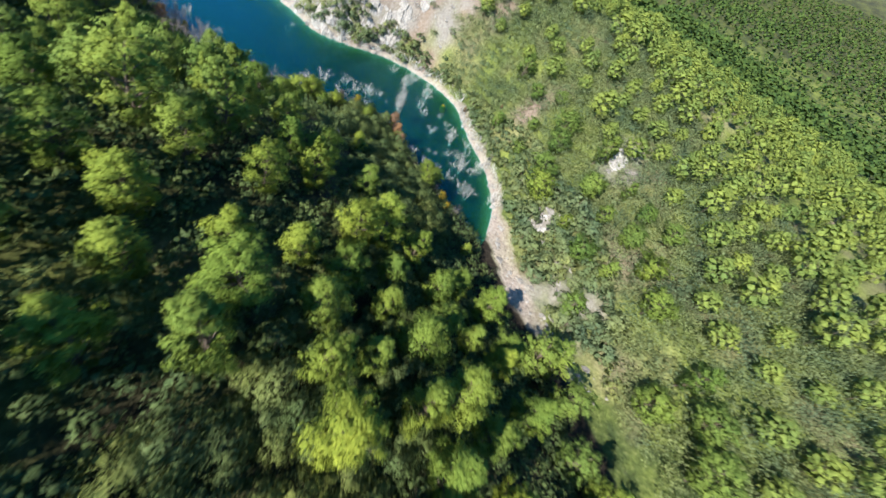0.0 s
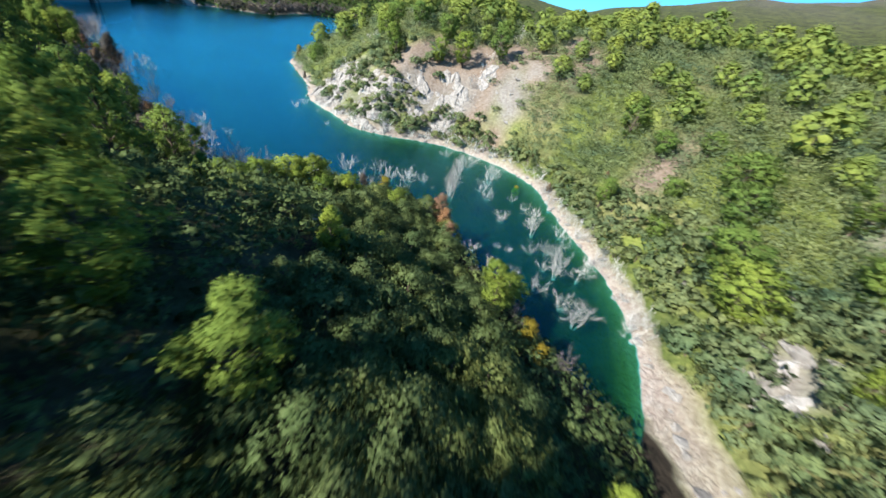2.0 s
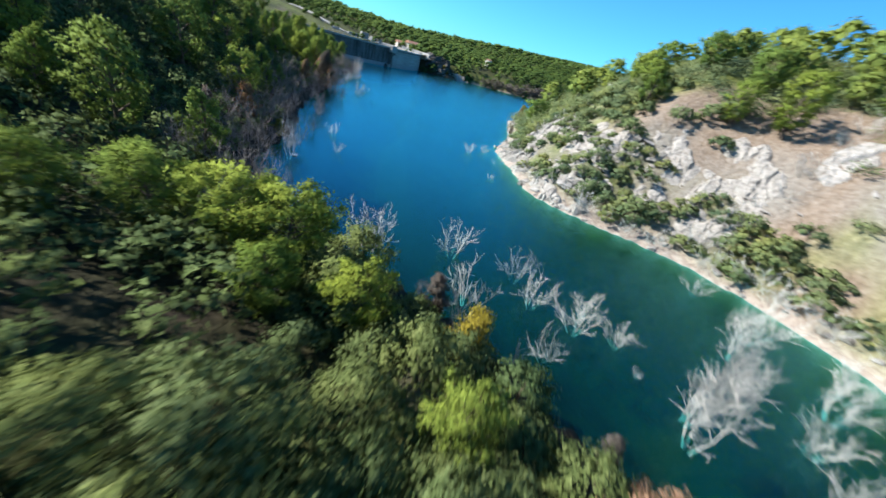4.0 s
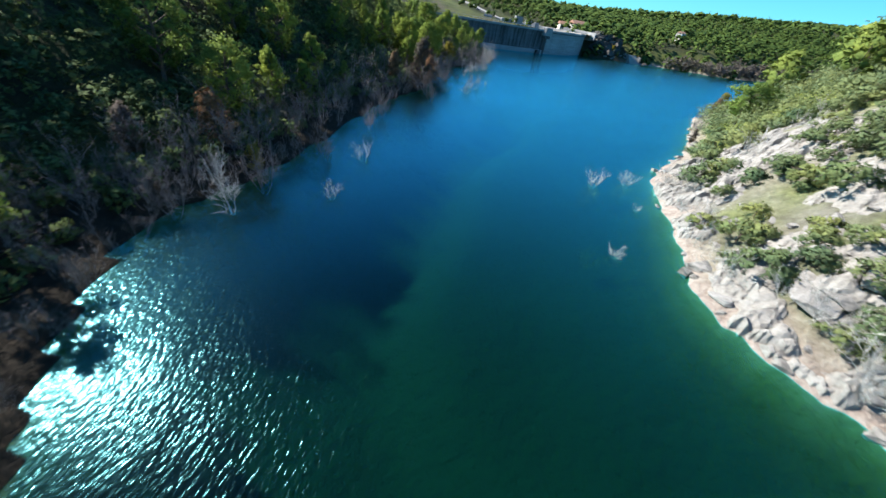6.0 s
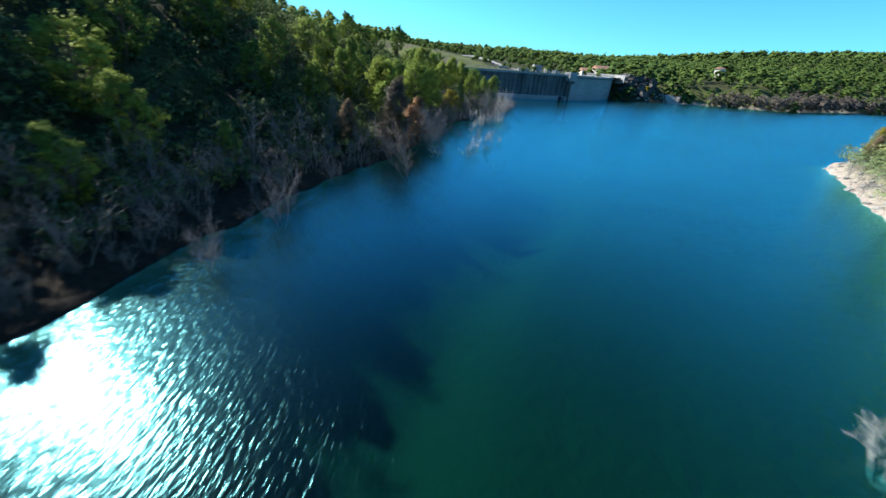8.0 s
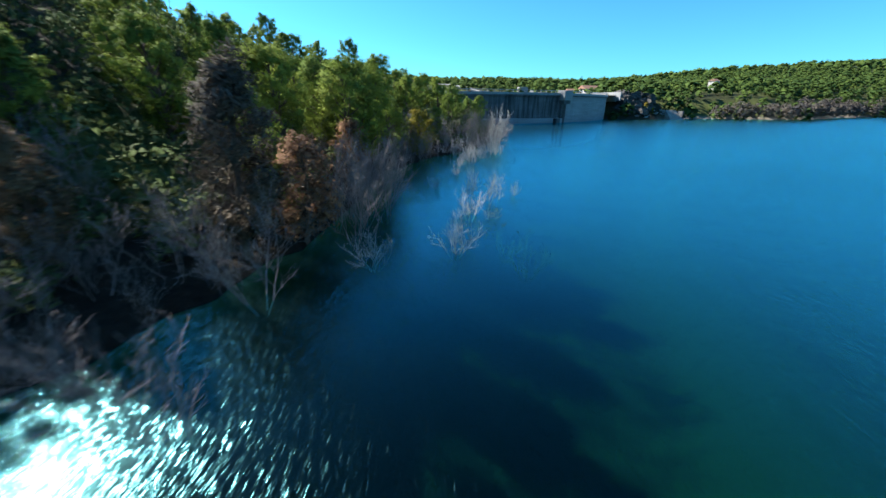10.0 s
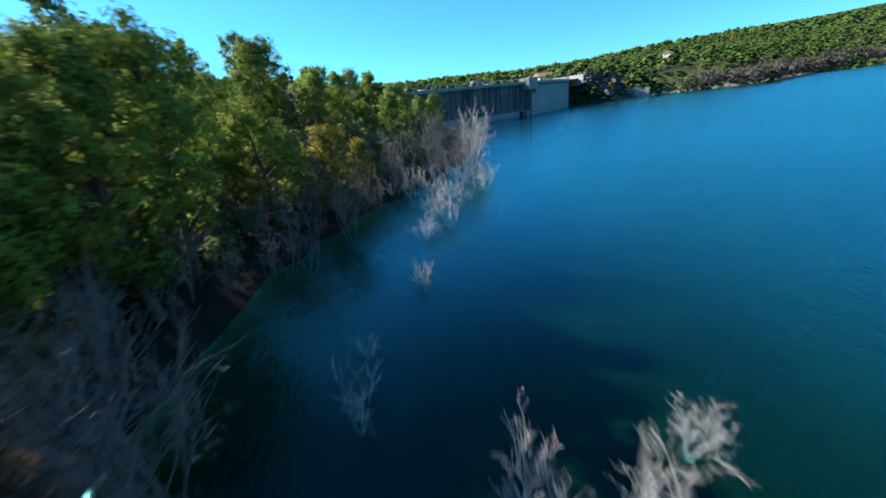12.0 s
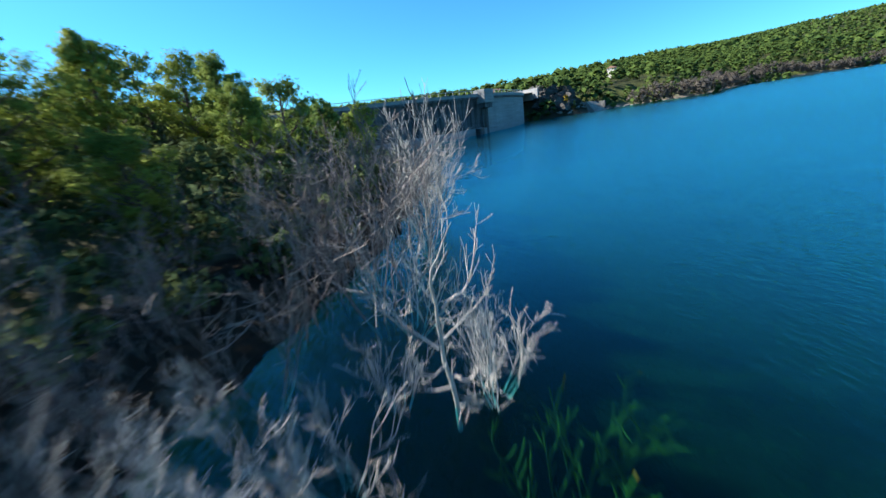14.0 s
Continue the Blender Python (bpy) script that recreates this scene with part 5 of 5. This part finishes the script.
# ---- rocks ----
def rock_mesh(name, r, flat, mat):
    """An angular limestone block, split along bedding and worn at the edges."""
    bm = bmesh.new()
    bmesh.ops.create_cube(bm, size=1.7)
    bmesh.ops.subdivide_edges(bm, edges=list(bm.edges), cuts=6, use_grid_fill=True)
    planes = [Vector((*r.normal(size=2), r.normal() * 0.35)).normalized() for _ in range(5)] + [Vector((r.normal() * 0.4, r.normal() * 0.4, 1)).normalized() for _ in range(3)]
    cuts = r.uniform(0.5, 0.85, 8)
    off = Vector(r.uniform(0, 50, 3))
    for v in bm.verts:
        for p, c in zip(planes, cuts):
            d = v.co.dot(p)
            if d > c:
                v.co -= p * (d - c)
        # open joints along the bedding, and pitted faces
        layer = math.floor((v.co.z + 0.08 * noise.noise(v.co * 1.3 + off)) * 3.2)
        step = noise.noise(Vector((layer * 3.7, 0.5, 0.5)) + off)
        v.co.x += 0.09 * step
        v.co.y += 0.07 * noise.noise(Vector((0.5, layer * 2.9, 0.5)) + off)
        v.co += v.co.normalized() * (0.07 * noise.noise(v.co * 2.2 + off) + 0.05 * noise.noise(v.co * 5.5 + off))
        v.co.z *= flat
    me = bpy.data.meshes.new(name)
    bm.to_mesh(me)
    bm.free()
    me.materials.append(mat)
    return me


ROCKS = [rock_mesh("limestone_rock", np.random.default_rng(200 + i), 0.42 + 0.12 * (i % 3), LIMESTONE) for i in range(6)]
SHADED_ROCKS = [rock_mesh("abutment_rock", np.random.default_rng(220 + i), 0.7, SHADED_STONE) for i in range(3)]


def cells(x, y, size, seed):
    """Blocks of an uneven jointed pattern: a number for each block and the distance to the nearest joint."""
    u, v = x / size, y / size
    iu, iv = np.floor(u), np.floor(v)
    best, second, number = np.full(x.shape, 9.0), np.full(x.shape, 9.0), np.zeros(x.shape)
    hashed = lambda a, b, k: np.modf(np.abs(np.sin(a * 127.1 + b * 311.7 + k * 74.7 + seed) * 43758.5453))[0]
    for i in (-1, 0, 1):
        for j in (-1, 0, 1):
            a, b = iu + i, iv + j
            d = np.hypot(a + hashed(a, b, 1) - u, b + hashed(a, b, 2) - v)
            closer = d < best
            second = np.where(closer, best, np.minimum(second, d))
            number = np.where(closer, hashed(a, b, 3), number)
            best = np.where(closer, d, best)
    return number, (second - best) * size


def build_outcrop(name, x0, x1, y0, y1, spots, label, step=0.2):
    """One sheet of jointed limestone ledges; it dips under the soil where no rock shows."""
    xs, ys = np.arange(x0, x1, step), np.arange(y0, y1, step)
    x, y = np.meshgrid(xs, ys)
    bare = np.zeros(x.shape)
    for cx, cy, a, b in spots:
        bare = np.maximum(bare, 1.15 - ((x - cx) / a) ** 2 - ((y - cy) / b) ** 2)
    bare = np.clip(bare * 1.6, 0, 1) * np.clip(0.55 + 2.0 * fbm(x, y, 3.2, 3, 61), 0, 1)
    wx, wy = x + 0.5 * fbm(x, y, 1.5, 2, 62), y + 0.5 * fbm(x, y, 1.5, 2, 63)
    turn = radians(25)
    rx, ry = wx * math.cos(turn) + wy * math.sin(turn), (-wx * math.sin(turn) + wy * math.cos(turn)) * 1.7
    n1, e1 = cells(rx, ry, 3.0, 1.0)
    n2, e2 = cells(rx, ry, 1.15, 5.0)
    lift = 0.1 + 0.6 * n1 + 0.2 * n2 - 0.55 * np.clip(1 - e1 / 0.3, 0, 1) - 0.2 * np.clip(1 - e2 / 0.16, 0, 1) + 0.14 * fbm(x, y, 0.9, 3, 64)
    ground_z = height(x, y)
    z = ground_z + np.where(bare > 0.3, lift * np.clip((bare - 0.2) * 1.8, 0, 1), -0.6)
    z = np.where(ground_z < 0.1, ground_z - 0.5 + 0.6 * np.clip(lift, 0, 0.8) * (bare > 0.3), z)
    ny, nx = x.shape
    idx = np.arange(nx * ny).reshape(ny, nx)
    quads = np.stack([idx[:-1, :-1], idx[:-1, 1:], idx[1:, 1:], idx[1:, :-1]], -1).reshape(-1, 4)
    quads = quads[(bare.reshape(-1)[quads] > 0.1).any(1)]
    # each separate outcrop is a rock of its own
    root = np.arange(nx * ny)
    while True:
        low = root[quads].min(1)
        before = root.copy()
        for k in range(4):
            np.minimum.at(root, quads[:, k], low)
        root = root[root]
        if (root == before).all():
            break
    group = root[quads[:, 0]]
    for g in np.unique(group):
        piece = quads[group == g]
        if len(piece) < 60:
            continue
        used, back = np.unique(piece, return_inverse=True)
        verts = np.stack([x, y, z], -1).reshape(-1, 3)[used]
        ob = mesh_object(name, verts.tolist(), back.reshape(-1, 4).tolist(), LEDGE)
        tagged(ob, label, "rock")


LEDGE = stone_material("ledge_limestone", (0.13, 0.12, 0.11), (0.31, 0.295, 0.28), (0.41, 0.4, 0.385), 1.6)
build_outcrop("rock_ledge", 13.5, 52, -70, -18, ((26, -38, 5, 5), (23, -31, 4, 4), (29, -30, 5, 5), (37, -56, 4, 3), (44, -64, 4.5, 2.5), (19.5, -34, 5, 8), (23.5, -45, 7.5, 6.5), (29, -51, 7.5, 5), (33.5, -60, 6, 4), (29.5, -24, 6, 4), (18, -50, 3.5, 3)), "pale jointed limestone ledges on the rocky point")
build_outcrop("rock_ledge", -22, 16, -134, -112, ((-13, -121, 3.2, 2.6), (-3, -119, 4, 2), (9, -130, 4, 2), (2, -115, 2.4, 1.4)), "pale limestone ledges among scrub above the stream mouth", 0.35)


def lay_rocks():
    r = np.random.default_rng(25)
    # white ledges on the eastern point and hill: centre x, y, spread, count, size
    fields = ((20.5, -33, 2.6, 7, 40, 0.6), (22.5, -43, 3.5, 5, 44, 0.7), (28, -50, 5, 5, 46, 0.8), (32, -59, 4, 4, 26, 0.8), (29, -25, 4.5, 3.5, 22, 0.8), (23, -27, 2.5, 3, 16, 0.6),
              (19.4, -49.5, 2.5, 3, 10, 1.2), (40, -71, 6, 4, 16, 1.0), (-12, -121, 4, 3, 16, 1.0), (-3, -119.5, 5, 3, 14, 0.9), (-27, -128, 5, 5, 14, 0.9), (8, -130, 6, 3, 12, 0.8), (0, -114, 5, 2, 8, 0.8),
              (44, 11, 4, 4, 14, 1.2), (38, 0, 3, 4, 10, 1.1), (-22, -84, 6, 6, 14, 0.6), (-62, -100, 5, 5, 10, 0.7))
    for cx, cy, sx, sy, n, size in fields:
        for _ in range(int(n * 0.55)):
            x, y = cx + r.normal() * sx * 0.55, cy + r.normal() * sy * 0.55
            g = float(height(x, y))
            if g < 0.15:
                continue
            s = size * r.uniform(0.35, 1.0) ** 1.4 * 1.15
            ob = new("limestone_rock", ROCKS[int(r.integers(6))])
            if g < 0.5:
                s *= 0.55
            ob.matrix_world = pose(x, y, g - 0.1 * s, r.normal() * 5, r.normal() * 5 - 14, 35 + r.normal() * 12) @ Matrix.Diagonal((s * 1.5, s * 1.0, s * 0.7, 1))
            tagged(ob, "pale grey weathered limestone block on the slope", "rock", "limestone blocks on the slopes")
    # the white stone at the cove's edge
    ob = new("white_boulder", ROCKS[1])
    ob.matrix_world = pose(2.6, -104.0, 0.25) @ Matrix.Diagonal((0.75, 0.65, 0.9, 1))
    tagged(ob, "bright white boulder at the water's edge", "rock")
    # washed stones along the eastern shore and in the stream bed
    n = 0
    for x, y in resample(BANKS[1][(BANKS[1][:, 1] > -140) & (BANKS[1][:, 1] < 22)], 1.9):
        for k in range(2):
            px, py = x + r.normal() * 1.2 + 0.6, y + r.normal() * 0.8
            g = float(height(px, py))
            if g < -0.08 or n >= 230:
                continue
            n += 1
            s = abs(r.normal()) * 0.26 + 0.14
            ob = new("shore_stone", ROCKS[int(r.integers(6))])
            ob.matrix_world = pose(px, py, g + 0.05, r.normal() * 12, r.normal() * 12, r.uniform(0, 360)) @ Matrix.Diagonal((s * 1.2, s, s, 1))
            tagged(ob, "pale washed stone on the lake shore", "stone", "stones along the shore")
    # pale stones along the shore beside the dam
    for x, y in resample(BANKS[2][(BANKS[2][:, 0] > 70) & (BANKS[2][:, 0] < 128)], 1.5):
        px, py, s = x + r.normal() * 0.8, y + abs(r.normal()) * 1.6 - 0.4, r.uniform(0.5, 1.3)
        ob = new("shore_stone", ROCKS[int(r.integers(6))])
        ob.matrix_world = pose(px, py, max(float(height(px, py)), -0.1), r.normal() * 10, r.normal() * 10, r.uniform(0, 360)) @ Matrix.Diagonal((s * 1.4, s, s * 0.8, 1))
        tagged(ob, "pale washed stone on the far shore by the dam", "stone", "stones on the far shore")
    # rocks under the dam's right end, with its shade put into their colour
    for _ in range(60):
        x, y = 65.5 + r.uniform(0, 15), 153.5 + r.uniform(0, 10)
        g = float(height(x, y))
        s = r.uniform(1.2, 2.8)
        ob = new("abutment_rock", SHADED_ROCKS[int(r.integers(3))])
        ob.matrix_world = pose(x, y, max(g, -0.3), r.normal() * 20, r.normal() * 20, r.uniform(0, 360)) @ Matrix.Diagonal((s * 1.2, s, s, 1))
        tagged(ob, "rough rock at the end of the dam, coloured as in shade", "rock", "rocks beside the dam")


lay_rocks()
